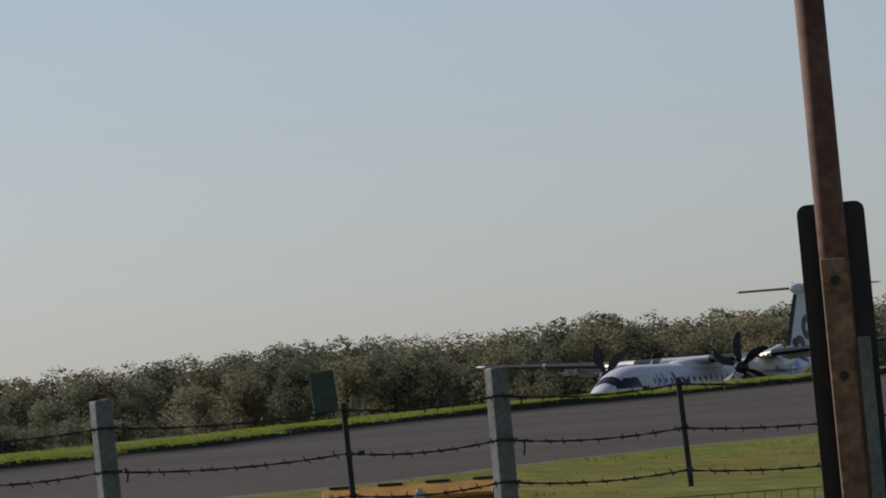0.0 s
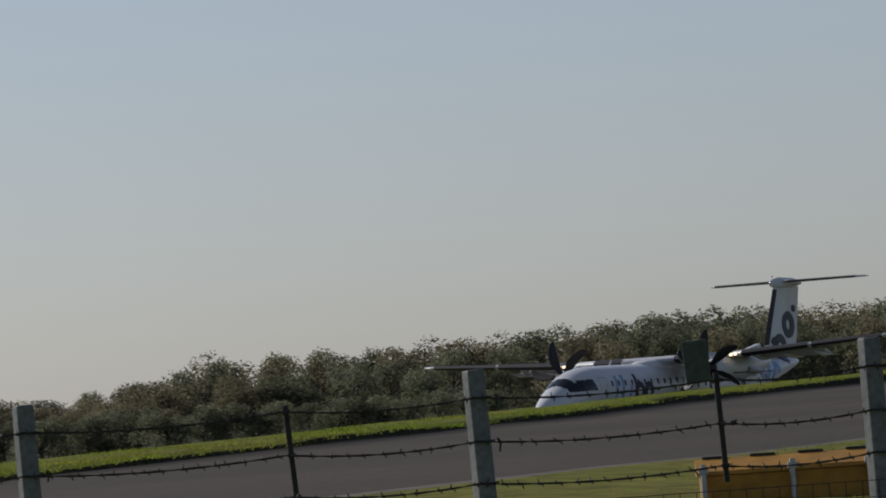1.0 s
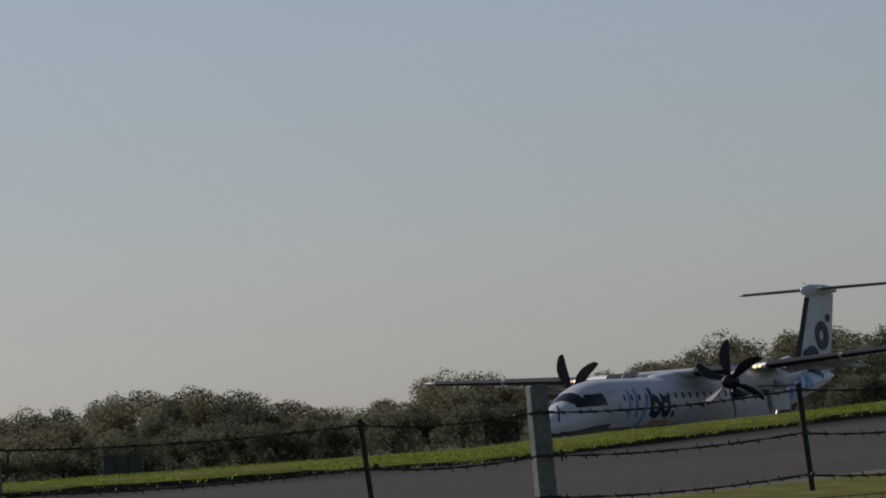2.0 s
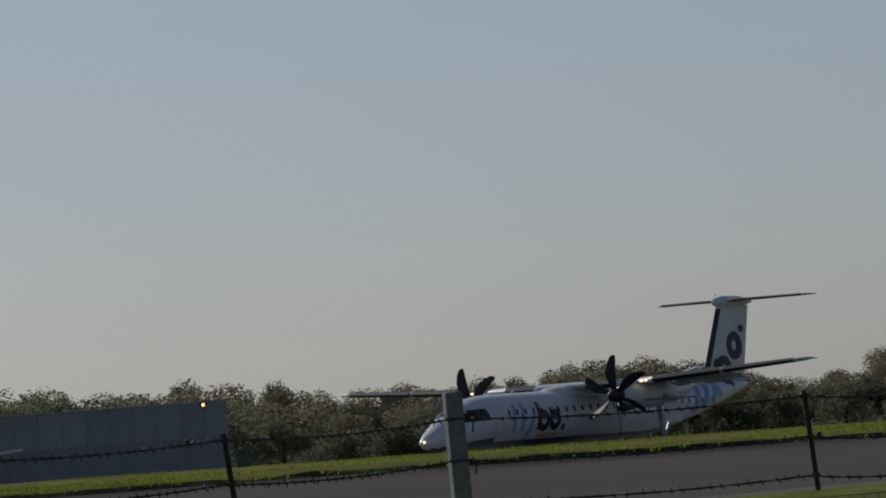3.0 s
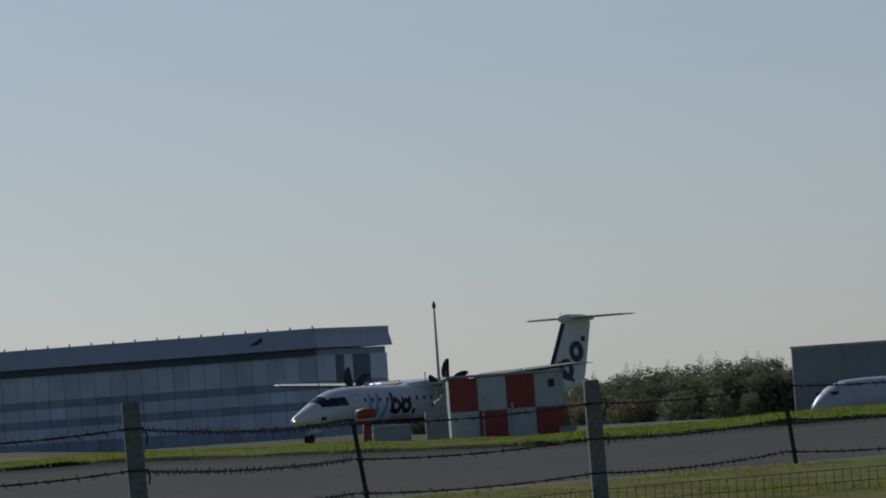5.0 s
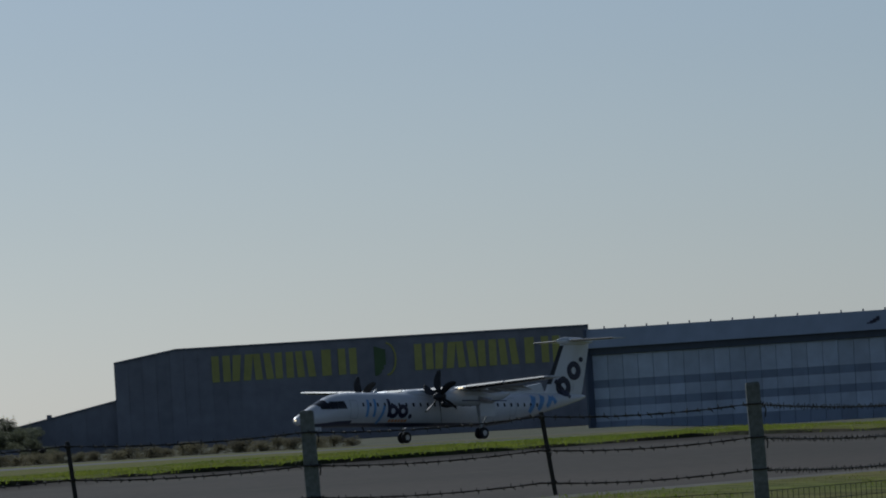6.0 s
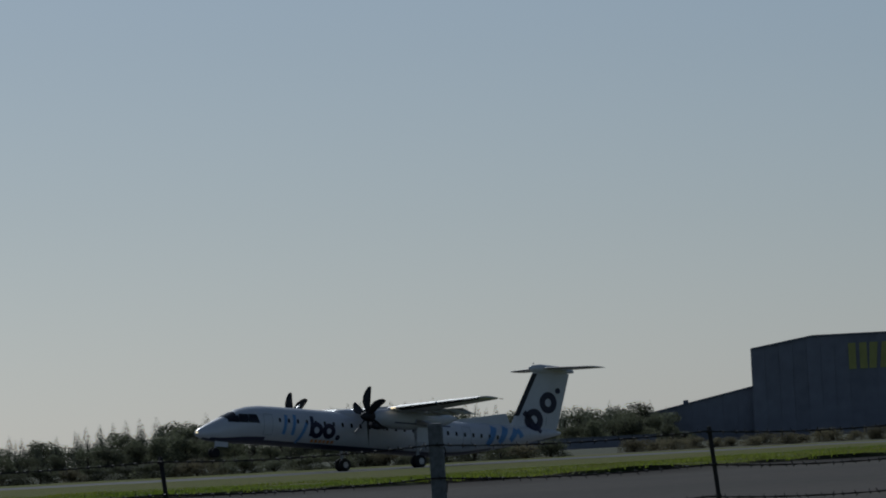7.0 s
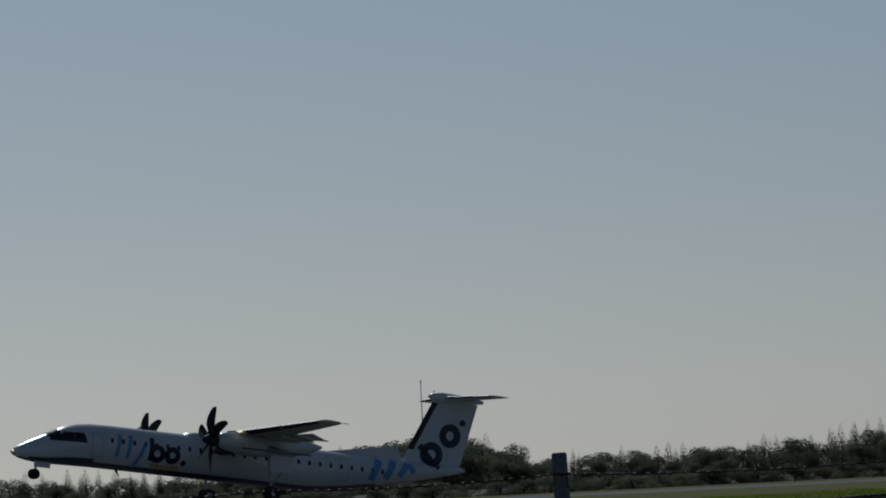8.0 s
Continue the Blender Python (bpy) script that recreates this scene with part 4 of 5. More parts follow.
def side_strip(rails, off=0.014):
    """A thin painted patch on the port side between two lines of (aft, height)."""
    bm = bmesh.new()
    rows = []
    for a, b in zip(*rails):
        rows.append([bm.verts.new(hull_side(a[0] + (b[0] - a[0]) * u, a[1] + (b[1] - a[1]) * u, off)) for u in (0, 0.25, 0.5, 0.75, 1)])
    for a, b in zip(rows, rows[1:]):
        for k in range(4):
            bm.faces.new((a[k], a[k + 1], b[k + 1], b[k]))
    bmesh.ops.recalc_face_normals(bm, faces=bm.faces)
    if sum((f.normal.y for f in bm.faces)) < 0:
        for f in bm.faces:
            f.normal_flip()
    return bm


def bar_on_side(x0, z0, x1, z1, wide):
    n = 6
    dx, dz = x1 - x0, z1 - z0
    k = wide / 2 / math.hypot(dx, dz)
    pts = [(x0 + dx * i / n, z0 + dz * i / n) for i in range(n + 1)]
    return side_strip(([(x - dz * k, z + dx * k) for x, z in pts], [(x + dz * k, z - dx * k) for x, z in pts]))


def ring_on_side(x, z, r0, r1, a0=0, a1=360):
    t = [radians(a0 + (a1 - a0) * k / 20) for k in range(21)]
    return side_strip(([(x + r0 * math.cos(a), z + r0 * math.sin(a)) for a in t], [(x + r1 * math.cos(a), z + r1 * math.sin(a)) for a in t]))


def wing_section(y, le, chord, z, thick, n=14):
    out = []
    for k in range(n):
        t = 2 * math.pi * k / n
        u = 0.5 - 0.5 * math.cos(t)
        out.append((GEAR - (le + chord * u), y, z + thick * chord * math.sin(t) * (1 - 0.55 * u)))
    return out


def airliner():
    plane = thing("airliner", pose(10.8, 385, -0.8, 0, 0, 242.9), "white high-wing turboprop airliner with navy belly taking off on the runway", "aircraft")
    # hull
    n = 28
    xs = [0.0, 0.15, 0.5, 1.0, 1.4, 1.8, 2.3, 2.7, 3.05, 3.4, 3.8, 4.2, 5.2] + [6.5 + 1.125 * k for k in range(12)] + [20.0, 21.2, 22.5, 23.8, 25, 26.2, 27.5, 28.5, 29.5, 31.0, 31.6]
    secs = []
    for x in xs:
        c, w, h = hull(x)
        secs.append([(GEAR - x, w * math.cos(2 * math.pi * k / n), c + h * math.sin(2 * math.pi * k / n)) for k in range(n)])
    bm = loft(secs)
    for f in bm.faces:
        m = f.calc_center_median()
        x = GEAR - m.x
        f.material_index = 1 if m.z < lerp(x, [0, 2, 5, 20, 24, 28, 32], [1.25, 1.35, 1.50, 1.50, 1.85, 2.5, 3.2]) else 0
    fus = part("fuselage", bm, [M["white"], M["belly"]], plane, "white fuselage with a navy belly", smooth=True)
    # cockpit panes
    for i, (xa, xb, za, zb) in enumerate(((2.2, 2.93, 2.46, 2.95), (2.945, 3.6, 2.47, 3.07), (3.615, 4.55, 2.49, 3.09))):
        for s in (1, -1):
            us = [k / 7 for k in range(8)]
            low = [(xa + (xb - xa) * u, za) for u in us]
            x2, x3 = xa + 0.16, xb + (0.14 if i < 2 else -0.2)
            b = side_strip((low, [(x2 + (x3 - x2) * u, zb) for u in us]), 0.02)
            for v in b.verts:
                v.co.y *= s
            part("cockpit_pane", b, M["glass"], fus, "dark cockpit pane")
    for s in (1, -1):
        b = bmesh.new()
        net = []
        for u in range(6):
            x = 2.2 + 0.15 * u
            row = []
            for k in range(5):
                y = 0.03 + (0.58 + 0.02 * u) * k / 4
                c, w, h = hull(x)
                row.append(b.verts.new((GEAR - x + 0.015, y * s, c + h * math.sqrt(1 - (y / w) ** 2) + 0.02)))
            net.append(row)
        for p, q in zip(net, net[1:]):
            for k in range(4):
                b.faces.new((p[k], p[k + 1], q[k + 1], q[k]))
        bmesh.ops.recalc_face_normals(b, faces=b.faces)
        part("windscreen", b, M["glass"], fus, "dark windscreen pane")
    # cabin windows and doors
    k = 0
    for i in range(26):
        x = 6.1 + i * 0.76
        for s in (1, -1):
            b = side_strip(([(x, 2.66), (x + 0.19, 2.66)], [(x, 2.95), (x + 0.19, 2.95)]), 0.012)
            for v in b.verts:
                v.co.y *= s
            part("cabin_window", b, M["glass"], fus, "small dark cabin window")
    for x0, x1, z0, z1 in ((4.9, 5.6, 1.75, 3.15), (22.0, 22.7, 1.95, 3.35)):
        for e in (((x0, z0), (x0, z1)), ((x1, z0), (x1, z1)), ((x0, z1), (x1, z1)), ((x0, z0), (x1, z0))):
            part("door_seam", bar_on_side(*e[0], *e[1], 0.03), M["cabinet"], fus)
    # sun glint on the nose, made as a glowing disc
    part("nose_light", tube([(GEAR - 0.06, 0.12, 1.62), (GEAR - 0.2, 0.12, 1.62)], 0.07, 10), M["lamp"], fus, "small glowing disc for the sun glint on the nose")
    # painted shapes on the port side
    blue, navy = M["sky_blue"], M["navy"]
    for q in ((6.55, 1.85, 6.75, 3.2, 0.26), (7.3, 1.85, 7.5, 3.25, 0.26), (8.45, 2.75, 7.85, 1.35, 0.26)):
        part("pale_blue_shape", bar_on_side(*q), blue, fus, "pale blue painted shape")
    part("navy_shape", ring_on_side(9.3, 2.3, 0.22, 0.56), navy, fus, "navy painted shape")
    part("navy_shape", ring_on_side(10.35, 2.3, 0.2, 0.54), navy, fus, "navy painted shape")
    part("navy_shape", ring_on_side(11.15, 1.9, 0.02, 0.18), navy, fus, "navy painted shape")
    part("navy_shape", bar_on_side(8.85, 1.85, 8.95, 3.25, 0.3), navy, fus, "navy painted shape")
    for i in range(6):
        part("orange_bar", bar_on_side(9.0 + 0.34 * i, 1.56, 9.24 + 0.34 * i, 1.57, 0.2), M["orange"], fus, "small orange painted bar")
    for q in ((24.4, 2.2, 25.0, 3.55, 0.5), (25.5, 2.4, 26.1, 3.6, 0.5), (26.5, 2.65, 27.1, 3.5, 0.45), (27.6, 2.95, 27.2, 3.5, 0.4)):
        part("pale_blue_shape", bar_on_side(*q), blue, fus, "pale blue painted shape")
    # wings
    part("wing_box", loft([wing_section(y, 12.9, 3.35, 3.92, 0.085) for y in (-4.4, -1.2, 1.2, 4.4)]), M["white_wing"], plane, "pale centre wing over the cabin", smooth=True)
    fair = [(x, [(GEAR - x, w * math.cos(2 * math.pi * k / 12), 3.55 + h * math.sin(2 * math.pi * k / 12)) for k in range(12)]) for x, w, h in ((11.2, 0.2, 0.15), (12.2, 0.85, 0.42), (14.0, 1.05, 0.55), (16.5, 0.95, 0.5), (18.6, 0.2, 0.12))]
    part("wing_fairing", loft([s for _, s in fair]), M["white"], plane, smooth=True)
    for s in (1, -1):
        w = part("wing", loft([wing_section(y * s, lerp(y, [4.4, 14.2], [12.9, 13.75]), lerp(y, [4.4, 13.6, 14.2], [3.35, 1.75, 1.25]), lerp(y, [4.4, 14.2], [3.92, 4.42]), 0.075) for y in (4.4, 7, 10, 13.0, 13.7, 14.2)]), M["white_wing"], plane, "pale tapered outer wing", smooth=True)
        # rubber boots along the leading edge, with pale gaps between
        for y0, y1 in ((1.6, 3.3), (5.6, 9.4), (9.6, 13.6)):
            b = bmesh.new()
            rr = []
            for y in np.linspace(y0, y1, 5):
                le = 12.9 if y < 4.4 else lerp(y, [4.4, 14.2], [12.9, 13.75])
                ch = 3.35 if y < 4.4 else lerp(y, [4.4, 13.6, 14.2], [3.35, 1.75, 1.25])
                zz = 3.92 if y < 4.4 else lerp(y, [4.4, 14.2], [3.92, 4.42])
                rr.append([b.verts.new((GEAR - (le - 0.02 + ch * u), y * s, zz + tz * ch * 0.085)) for u, tz in ((0.14, 0.78), (0.06, 0.58), (0.0, 0.0), (0.06, -0.58), (0.14, -0.78))])
            for p, q in zip(rr, rr[1:]):
                for k in range(4):
                    b.faces.new((p[k], p[k + 1], q[k + 1], q[k]))
            bmesh.ops.recalc_face_normals(b, faces=b.faces)
            part("boot", b, M["boot"], w, "black rubber de-icing boot")
        # flaps a little lowered, with hinge fairings
        for y0, y1 in ((1.5, 3.5), (5.3, 9.3)):
            b = bmesh.new()
            zz = 3.85 if y1 < 4 else 3.98
            x0 = 16.05 if y1 < 4 else 15.75
            loft([[(GEAR - x0, y * s, zz), (GEAR - x0 - 0.85, y * s, zz - 0.30), (GEAR - x0 - 0.85, y * s, zz - 0.34), (GEAR - x0, y * s, zz - 0.16)] for y in (y0, y1)], b)
            part("flap", b, M["white_wing"], w, "lowered trailing flap")
        for y in (5.6, 7.4, 9.2):
            part("flap_fairing", tube([(GEAR - 14.6, y * s, 3.78), (GEAR - 15.6, y * s, 3.66), (GEAR - 16.9, y * s, 3.62)], [0.05, 0.12, 0.03], 8), M["white_wing"], w, smooth=True)
        part("static_wick", tube([(GEAR - 15.3, 13.9 * s, 4.4), (GEAR - 15.7, 13.9 * s, 4.4)], 0.02, 4), M["iron"], w)
        # nacelle
        yc = 4.4 * s
        ns = [(11.75, 3.28, 0.36, 0.36), (12.1, 3.26, 0.52, 0.55), (12.9, 3.24, 0.60, 0.66), (14.5, 3.24, 0.62, 0.70), (16.5, 3.30, 0.56, 0.62), (18.2, 3.48, 0.36, 0.36), (19.0, 3.58, 0.08, 0.08)]
        nac = part("nacelle", loft([[(GEAR - x, yc + w2 * math.cos(2 * math.pi * k / 18), z + h2 * math.sin(2 * math.pi * k / 18)) for k in range(18)] for x, z, w2, h2 in ns]), M["white"], plane, "white engine nacelle", smooth=True)
        part("air_intake", tube([(GEAR - 11.72, yc, 2.72), (GEAR - 12.1, yc, 2.68), (GEAR - 13.0, yc, 2.72)], [0.24, 0.27, 0.2], 12), M["boot"], nac, "dark air intake under the spinner", smooth=True)
        part("exhaust", tube([(GEAR - 15.0, yc + 0.55 * s, 3.1), (GEAR - 16.2, yc + 0.72 * s, 3.0)], [0.2, 0.17], 10), M["metal"], nac, "metal exhaust pipe")
        part("navy_stripe", box(GEAR - 18.0, yc + (0.60 if s > 0 else -0.64), 2.92, GEAR - 13.2, yc + (0.64 if s > 0 else -0.60), 3.0, 0.01), M["belly"], nac)
        lights = part("landing_light", tube([(GEAR - 12.83, 5.05 * s, 3.93), (GEAR - 12.95, 5.05 * s, 3.93)], 0.07, 10), M["lamp"], plane, "lit landing light in the wing edge")
        part("landing_light", tube([(GEAR - 12.83, 5.32 * s, 3.94), (GEAR - 12.95, 5.32 * s, 3.94)], 0.06, 10), M["lamp"], plane, "lit landing light in the wing edge")
        # main gear
        gear = part("main_gear", tube([(GEAR - 15.4, yc, 2.9), (GEAR - 15.8, yc, 0.47)], [0.13, 0.10], 10), M["galv"], plane, "grey main undercarriage leg")
        part("drag_brace", tube([(GEAR - 17.1, yc, 2.9), (GEAR - 15.9, yc, 1.1)], 0.07, 8), M["galv"], gear)
        part("gear_door", box(GEAR - 16.9, yc + 0.42 * s - 0.02, 1.75, GEAR - 15.3, yc + 0.42 * s + 0.02, 2.75, 0.01), M["white"], gear, "open white gear door")
        for o in (-0.24, 0.24):
            wh = part("wheel", tyre_mesh(0.46, 0.28, GEAR - 15.8, yc + o, 0.46), M["tyre"], gear, "black tyre", smooth=True)
            part("rim", tube([(GEAR - 15.8, yc + o - 0.145, 0.46), (GEAR - 15.8, yc + o + 0.145, 0.46)], 0.22, 14), M["metal"], wh)
    # nose gear
    ng = part("nose_gear", tube([(GEAR - 1.9, 0, 1.35), (GEAR - 1.7, 0, 0.33)], 0.07, 8), M["galv"], plane, "grey nose undercarriage leg")
    for o in (-0.16, 0.16):
        part("wheel", tyre_mesh(0.33, 0.17, GEAR - 1.7, o, 0.33), M["tyre"], ng, "black tyre", smooth=True)
    part("gear_door", box(GEAR - 2.6, 0.32, 0.75, GEAR - 1.5, 0.35, 1.25, 0.01), M["white"], ng)
    part("aerial", tube([(GEAR - 7.2, 0, 1.12), (GEAR - 7.45, 0, 0.75)], [0.08, 0.03], 6), M["iron"], fus)
    part("aerial", tube([(GEAR - 8.5, 0, 3.78), (GEAR - 8.75, 0, 4.05)], [0.07, 0.03], 6), M["white"], fus)
    # tail
    fin = part("fin", loft([[(GEAR - x, y, z) for x, y in ((le, 0.0), (le + 0.3, 0.10 * k), (le + ch * 0.5, 0.16 * k), (te, 0.04), (te, -0.04), (le + ch * 0.5, -0.16 * k), (le + 0.3, -0.10 * k))] for le, te, z, k in ((26.2, 31.0, 3.3, 1.3), (27.2, 31.3, 4.0, 1.1), (29.0, 32.2, 7.75, 0.8)) for ch in (te - le,)]), M["white"], plane, "tall white tail fin", smooth=False)
    dors = [(GEAR - 21.5, 0.05, 3.75), (GEAR - 26.6, 0.14, 4.6), (GEAR - 27.2, 0.14, 3.4), (GEAR - 22.5, 0.05, 3.3)]
    part("dorsal_fin", loft([[(x, y, z) for x, y, z in dors], [(x, -y, z) for x, y, z in dors]]), M["white"], fin)
    part("rudder_gap", loft([[(GEAR - 30.15 - 0.3 * u, s2 * (0.125 - 0.03 * u), 4.0 + 3.6 * u) for s2, o in ((1, 0), (-1, 0))] + [(GEAR - 30.19 - 0.3 * u, s2 * (0.125 - 0.03 * u), 4.0 + 3.6 * u) for s2 in (-1, 1)] for u in (0, 1)]), M["cabinet"], fin)
    b = bmesh.new()
    rr = [[b.verts.new((GEAR - (le + u), y, z)) for u, y in ((0.34, 0.125 * k), (0.1, 0.065 * k), (-0.03, 0.0), (0.1, -0.065 * k), (0.34, -0.125 * k))] for le, z, k in ((27.42, 4.5, 1.05), (28.95, 7.6, 0.85))]
    for k in range(4):
        b.faces.new((rr[0][k], rr[0][k + 1], rr[1][k + 1], rr[1][k]))
    bmesh.ops.recalc_face_normals(b, faces=b.faces)
    part("boot", b, M["boot"], fin, "black rubber strip on the fin edge")
    part("bullet", loft([[(GEAR - x, w2 * math.cos(2 * math.pi * k / 12), 7.95 + h2 * math.sin(2 * math.pi * k / 12)) for k in range(12)] for x, w2, h2 in ((28.6, 0.04, 0.04), (28.9, 0.20, 0.22), (29.6, 0.30, 0.34), (31.3, 0.26, 0.30), (32.6, 0.06, 0.1))]), M["white"], plane, "white bullet fairing on the tail top", smooth=True)
    for s in (1, -1):
        st = part("tailplane", loft([wing_section(y * s, lerp(y, [0, 4.64], [29.6, 30.5]), lerp(y, [0, 4.64], [2.3, 1.35]), 8.02 + 0.0 * y, 0.05) for y in (0.1, 2.4, 4.3, 4.64)]), M["white_wing"], plane, "pale tailplane half", smooth=True)
        b = bmesh.new()
        rr = [[b.verts.new((GEAR - (le - 0.02 + u), y * s, 8.02 + tz)) for u, tz in ((0.25, 0.07), (0.1, 0.045), (0, 0), (0.1, -0.045), (0.25, -0.07))] for y, le in ((0.5, 29.7), (4.4, 30.45))]
        for k in range(4):
            b.faces.new((rr[0][k], rr[0][k + 1], rr[1][k + 1], rr[1][k]))
        bmesh.ops.recalc_face_normals(b, faces=b.faces)
        part("boot", b, M["boot"], st, "black rubber strip")
        part("elevator_gap", box(GEAR - 31.45, min(0.5 * s, 4.2 * s), 8.075, GEAR - 31.41, max(0.5 * s, 4.2 * s), 8.09), M["cabinet"], st)
    # painted shapes on the fin
    def fin_shape(pts_in, pts_out):
        q = bmesh.new()
        def out(x, z):
            return (GEAR - x, max(0.22 - 0.022 * (z - 4), hull_side(x, min(z, hull(x)[0] + hull(x)[2]), 0.03)[1] if z < hull(x)[0] + hull(x)[2] else 0), z)

        a = [q.verts.new(out(x, z)) for x, z in pts_in]
        o = [q.verts.new(out(x, z)) for x, z in pts_out]
        for k in range(len(a) - 1):
            q.faces.new((a[k], a[k + 1], o[k + 1], o[k]))
        bmesh.ops.recalc_face_normals(q, faces=q.faces)
        lo = bmesh.ops.extrude_face_region(q, geom=q.faces[:])
        for v in lo["geom"]:
            if isinstance(v, bmesh.types.BMVert):
                v.co.y -= 0.06
        return q

    def fin_ring(x, z, r0, r1, a0, a1):
        t = [radians(a0 + (a1 - a0) * k / 20) for k in range(21)]
        return fin_shape([(x + r0 * math.cos(a), z + r0 * math.sin(a)) for a in t], [(x + r1 * math.cos(a), z + r1 * math.sin(a)) for a in t])

    part("navy_shape", fin_ring(29.05, 4.3, 0.32, 0.8, 0, 360), navy, fin, "navy painted shape")
    part("navy_shape", fin_shape([(28.05 + 0.15 * k, 4.68 - 0.15 * k) for k in range(10)], [(28.3 + 0.15 * k, 4.93 - 0.15 * k) for k in range(10)]), navy, fin, "navy painted shape")
    part("navy_shape", fin_ring(30.3, 5.6, 0.3, 0.76, 0, 360), navy, fin, "navy painted shape")
    part("navy_shape", fin_ring(31.15, 6.5, 0.01, 0.2, 0, 360), navy, fin, "navy painted shape")
    part("beacon", tube([(GEAR - 29.0, 0, 8.27), (GEAR - 29.0, 0, 8.36)], 0.045, 8), M["metal"], plane, "small metal tail beacon")
    props = []
    for s in (1, -1):
        props.append(propeller(plane, 4.4 * s))
    return plane, props


def tyre_mesh(r, w, x, y, z):
    prof = [(r * 0.55, -w / 2), (r * 0.86, -w / 2), (r * 0.97, -w * 0.36), (r, -w * 0.15), (r, w * 0.15), (r * 0.97, w * 0.36), (r * 0.86, w / 2), (r * 0.55, w / 2)]
    return loft([[(x + q * math.cos(2 * math.pi * k / 18), y + o, z + q * math.sin(2 * math.pi * k / 18)) for k in range(18)] for q, o in prof])


PROP_X, PROP_Z = 11.35, 3.28


def propeller(plane, y):
    sp = loft([[(x, r * math.cos(2 * math.pi * k / 14), r * math.sin(2 * math.pi * k / 14)) for k in range(14)] for x, r in ((0.62, 0.02), (0.52, 0.15), (0.3, 0.28), (0.0, 0.36), (-0.38, 0.37))])
    hub = part("spinner", sp, M["blade_prop"], plane, "dark propeller spinner", smooth=True)
    hub.matrix_basis = pose(GEAR - PROP_X, y, PROP_Z)
    secs = []
    for r, ch, sweep, tw in ((0.28, 0.28, 0.0, -64), (0.6, 0.42, -0.02, -56), (1.0, 0.56, -0.06, -48), (1.4, 0.54, -0.02, -42), (1.75, 0.44, 0.08, -38), (2.0, 0.28, 0.18, -35), (2.06, 0.10, 0.22, -34)):
        a = radians(tw)
        ring = []
        for k in range(8):
            t = 2 * math.pi * k / 8
            u, v = sweep + ch / 2 * math.cos(t), 0.022 * math.sin(t) * (2.4 - r)
            ring.append((u * math.sin(a) + v * math.cos(a), u * math.cos(a) - v * math.sin(a), r))
        secs.append(ring)
    first = None
    for k in range(6):
        if first is None:
            first = part("blade", loft(secs), M["blade_prop"], hub, "black swept propeller blade", smooth=True)
        else:
            shared("blade", first, hub, pose(0, 0, 0, 60 * k, 0, 0))
    return hub


AIRLINER, PROPS = airliner()

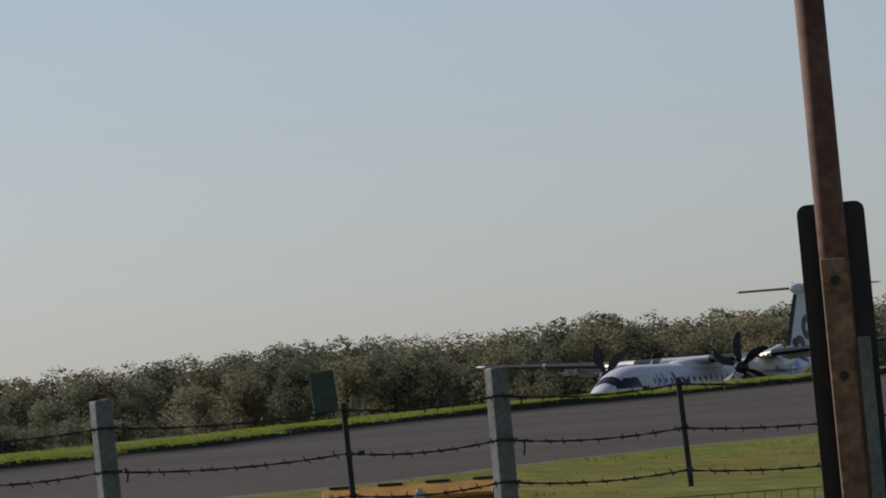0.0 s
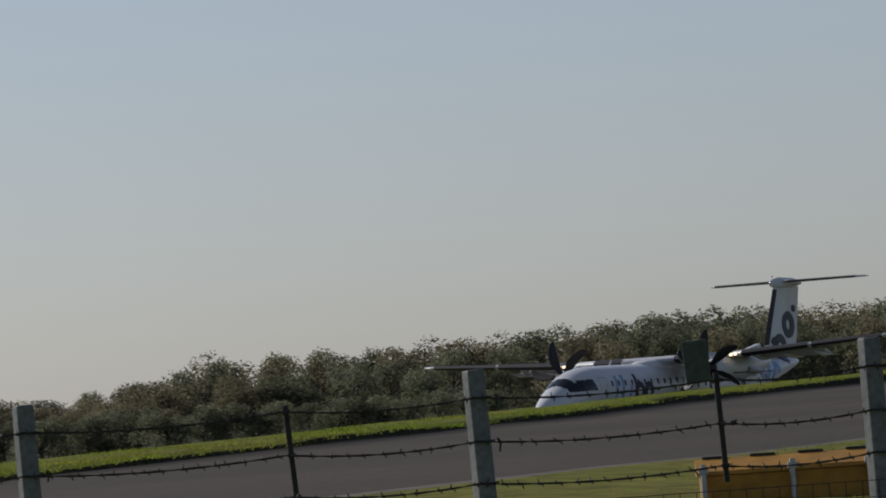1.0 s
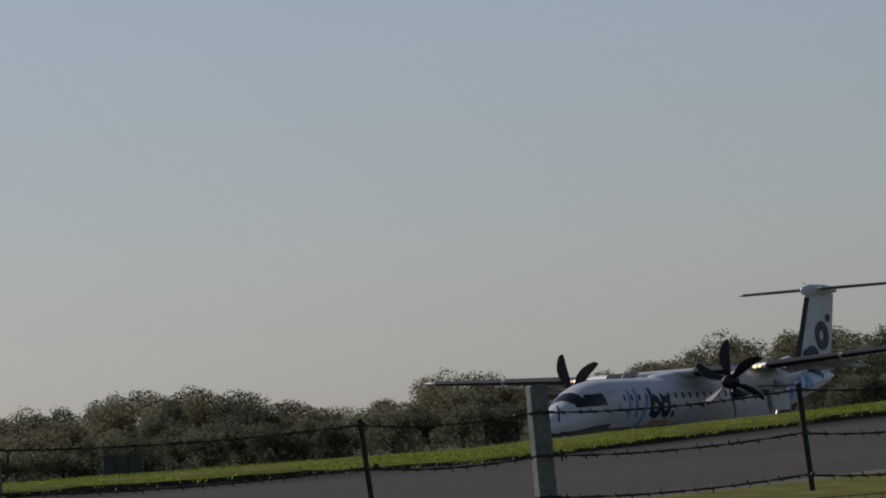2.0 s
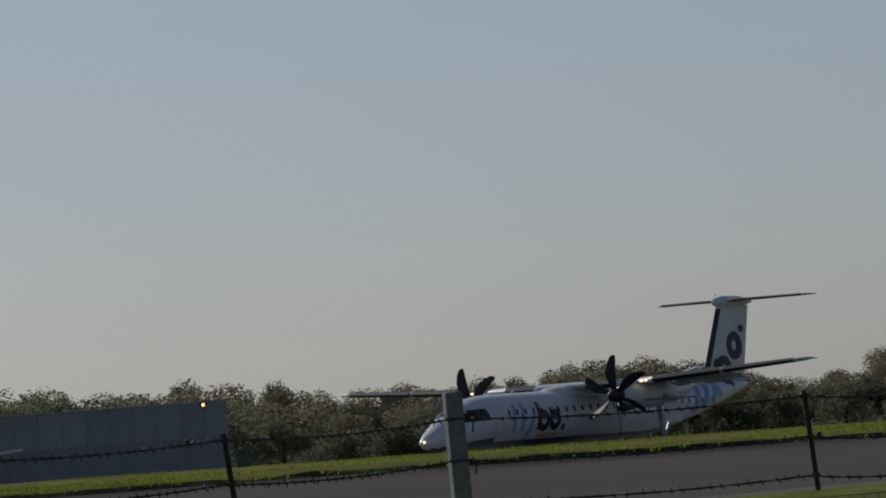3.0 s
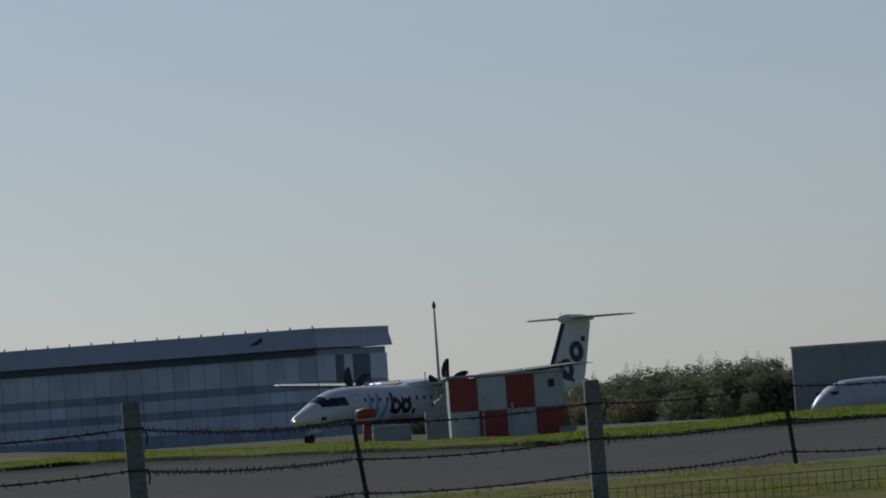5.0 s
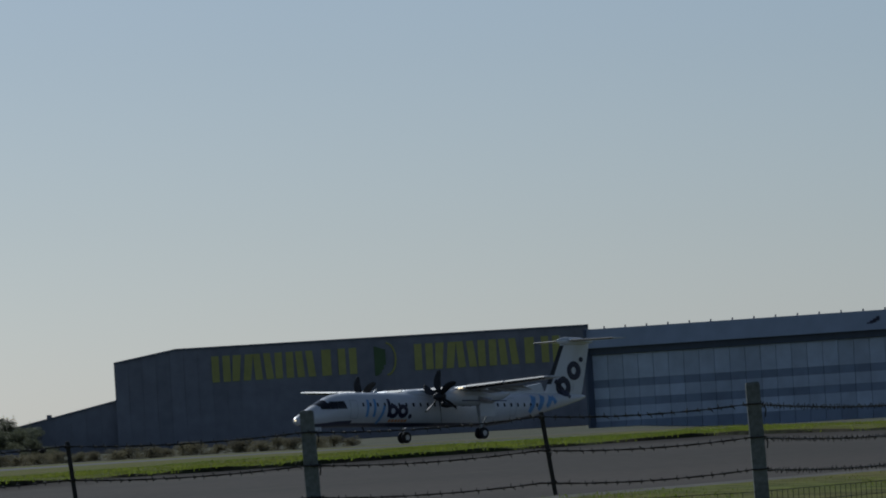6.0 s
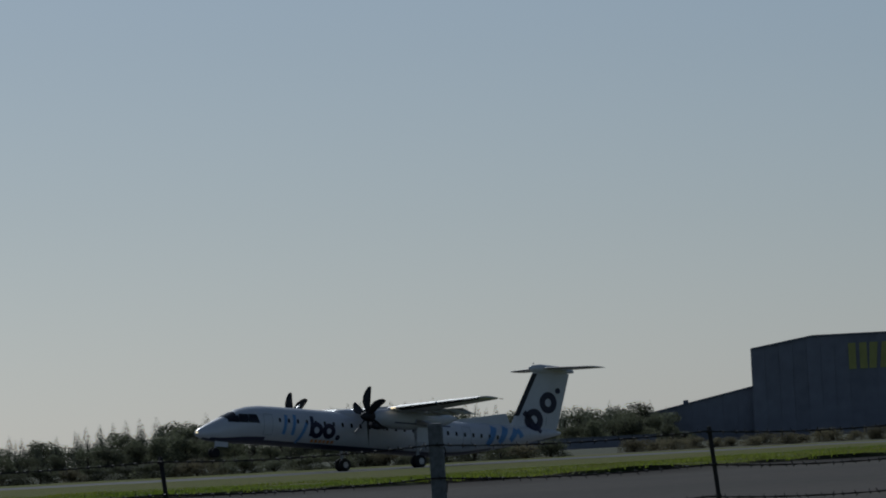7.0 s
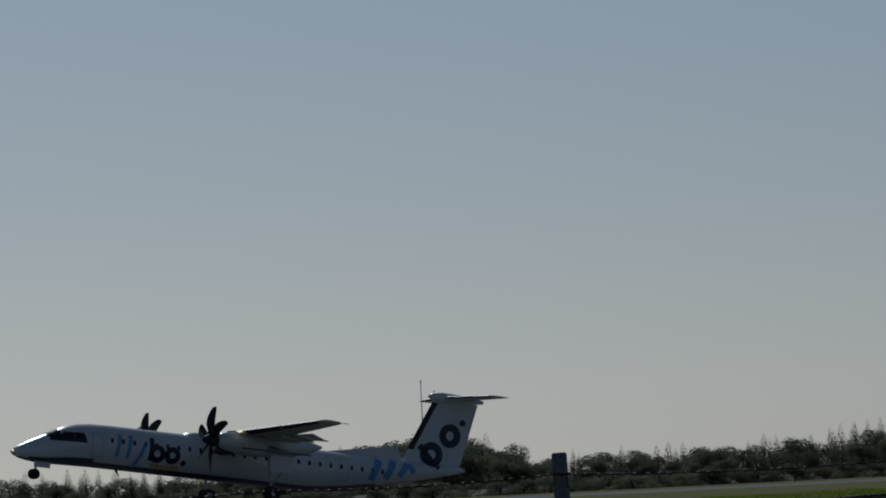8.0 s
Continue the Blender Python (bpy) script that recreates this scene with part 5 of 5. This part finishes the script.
# seconds, place of the main wheels on the ground, heading, nose up
ROLL = [
    (0, 10.8, 385.0, -0.78, 152.9, 0.4),
    (0.1, 9.0, 381.6, -0.81, 153.1, 0.4),
    (0.2, 6.4, 378.3, -0.83, 153.3, 0.3),
    (0.3, 4.8, 374.9, -0.86, 153.5, 0.2),
    (0.4, 2.0, 371.6, -0.88, 153.7, 0.2),
    (0.5, -0.2, 368.3, -0.90, 153.9, 0.2),
    (0.6, -3.0, 365.1, -0.92, 154.1, 0.2),
    (0.7, -4.7, 362.0, -0.93, 154.3, 0.3),
    (0.8, -7.4, 358.9, -0.94, 154.6, 0.4),
    (0.9, -9.3, 355.9, -0.94, 154.8, 0.4),
    (1, -12.2, 352.9, -0.95, 155.1, 0.5),
    (1.1, -14.2, 350.2, -0.95, 155.4, 0.6),
    (1.2, -17.1, 347.5, -0.95, 155.8, 0.6),
    (1.3, -18.9, 345.0, -0.94, 156.2, 0.7),
    (1.4, -21.8, 342.2, -0.94, 156.5, 0.8),
    (1.5, -23.5, 339.4, -0.94, 156.9, 0.8),
    (1.6, -26.3, 335.9, -0.94, 157.3, 0.9),
    (1.7, -28.1, 332.1, -0.95, 157.8, 1.0),
    (1.8, -31.0, 328.2, -0.96, 158.3, 1.1),
    (1.9, -32.8, 325.0, -0.97, 158.6, 1.1),
    (2, -35.8, 322.5, -0.98, 158.6, 0.9),
    (2.2, -41.3, 320.2, -1.01, 157.9, 0.2),
    (3.3, -77.1, 328.9, -0.80, 159.4, 0.5),
    (3.4, -81.2, 328.9, -0.78, 159.7, 0.6),
    (3.5, -84.3, 329.9, -0.75, 160.0, 0.6),
    (3.6, -88.9, 333.0, -0.68, 160.2, 0.6),
    (3.7, -93.6, 338.2, -0.58, 160.4, 0.6),
    (3.8, -99.1, 344.5, -0.47, 160.5, 0.5),
    (3.9, -104.7, 351.3, -0.37, 160.6, 0.5),
    (4, -110.9, 357.8, -0.30, 160.6, 0.4),
    (4.1, -116.2, 365.1, -0.27, 160.6, 0.3),
    (4.2, -123.2, 373.0, -0.26, 160.4, 0.3),
    (4.3, -129.3, 381.1, -0.27, 160.3, 0.2),
    (4.4, -135.8, 387.9, -0.28, 160.2, 0.2),
    (4.5, -141.2, 392.7, -0.28, 160.2, 0.2),
    (4.6, -146.9, 394.6, -0.27, 160.4, 0.3),
    (4.7, -150.9, 396.5, -0.25, 160.6, 0.5),
    (5.8, -215.1, 423.4, 0.40, 161.0, 1.8),
    (5.9, -219.8, 424.8, 0.47, 161.1, 2.2),
    (6, -226.4, 424.2, 0.54, 161.2, 2.5),
    (6.1, -231.3, 422.1, 0.58, 161.1, 2.7),
    (6.2, -234.6, 418.8, 0.59, 160.9, 2.9),
    (6.3, -236.4, 414.5, 0.60, 160.6, 3.1),
    (6.4, -240.2, 407.5, 0.59, 160.4, 3.2),
    (6.5, -241.2, 400.6, 0.58, 160.2, 3.5),
    (6.6, -243.1, 390.7, 0.56, 160.2, 3.9),
    (6.7, -241.8, 380.1, 0.54, 160.3, 4.4),
    (6.8, -240.9, 368.2, 0.50, 160.4, 5.0),
    (6.9, -238.7, 357.7, 0.48, 160.5, 5.5),
    (7, -240.5, 346.7, 0.48, 160.5, 5.9),
    (7.1, -240.6, 339.4, 0.50, 160.4, 6.2),
    (7.2, -243.5, 331.8, 0.52, 160.2, 6.3),
    (7.3, -244.6, 326.3, 0.57, 159.9, 6.5),
    (7.4, -248.4, 318.9, 0.62, 159.7, 6.6),
    (7.5, -249.6, 312.6, 0.69, 159.5, 6.8),
    (7.6, -251.8, 304.7, 0.78, 159.4, 7.0),
    (7.7, -252.2, 297.8, 0.89, 159.3, 7.3),
    (7.8, -254.4, 289.3, 1.01, 159.2, 7.6),
    (7.9, -255.1, 282.0, 1.14, 159.1, 7.9),
    (8, -257.9, 273.1, 1.26, 159.0, 8.2),
]


def motions():
    walk(AIRLINER, [(t, pose(x, y, z, 0, -p, h + 90)) for t, x, y, z, h, p in ROLL])
    for hub, y, lead in zip(PROPS, (4.4, -4.4), (6.0, 20.0)):
        walk(hub, [(k / 10, pose(GEAR - PROP_X, y, PROP_Z, lead - 60 * k, 0, 0)) for k in range(81)])


motions()
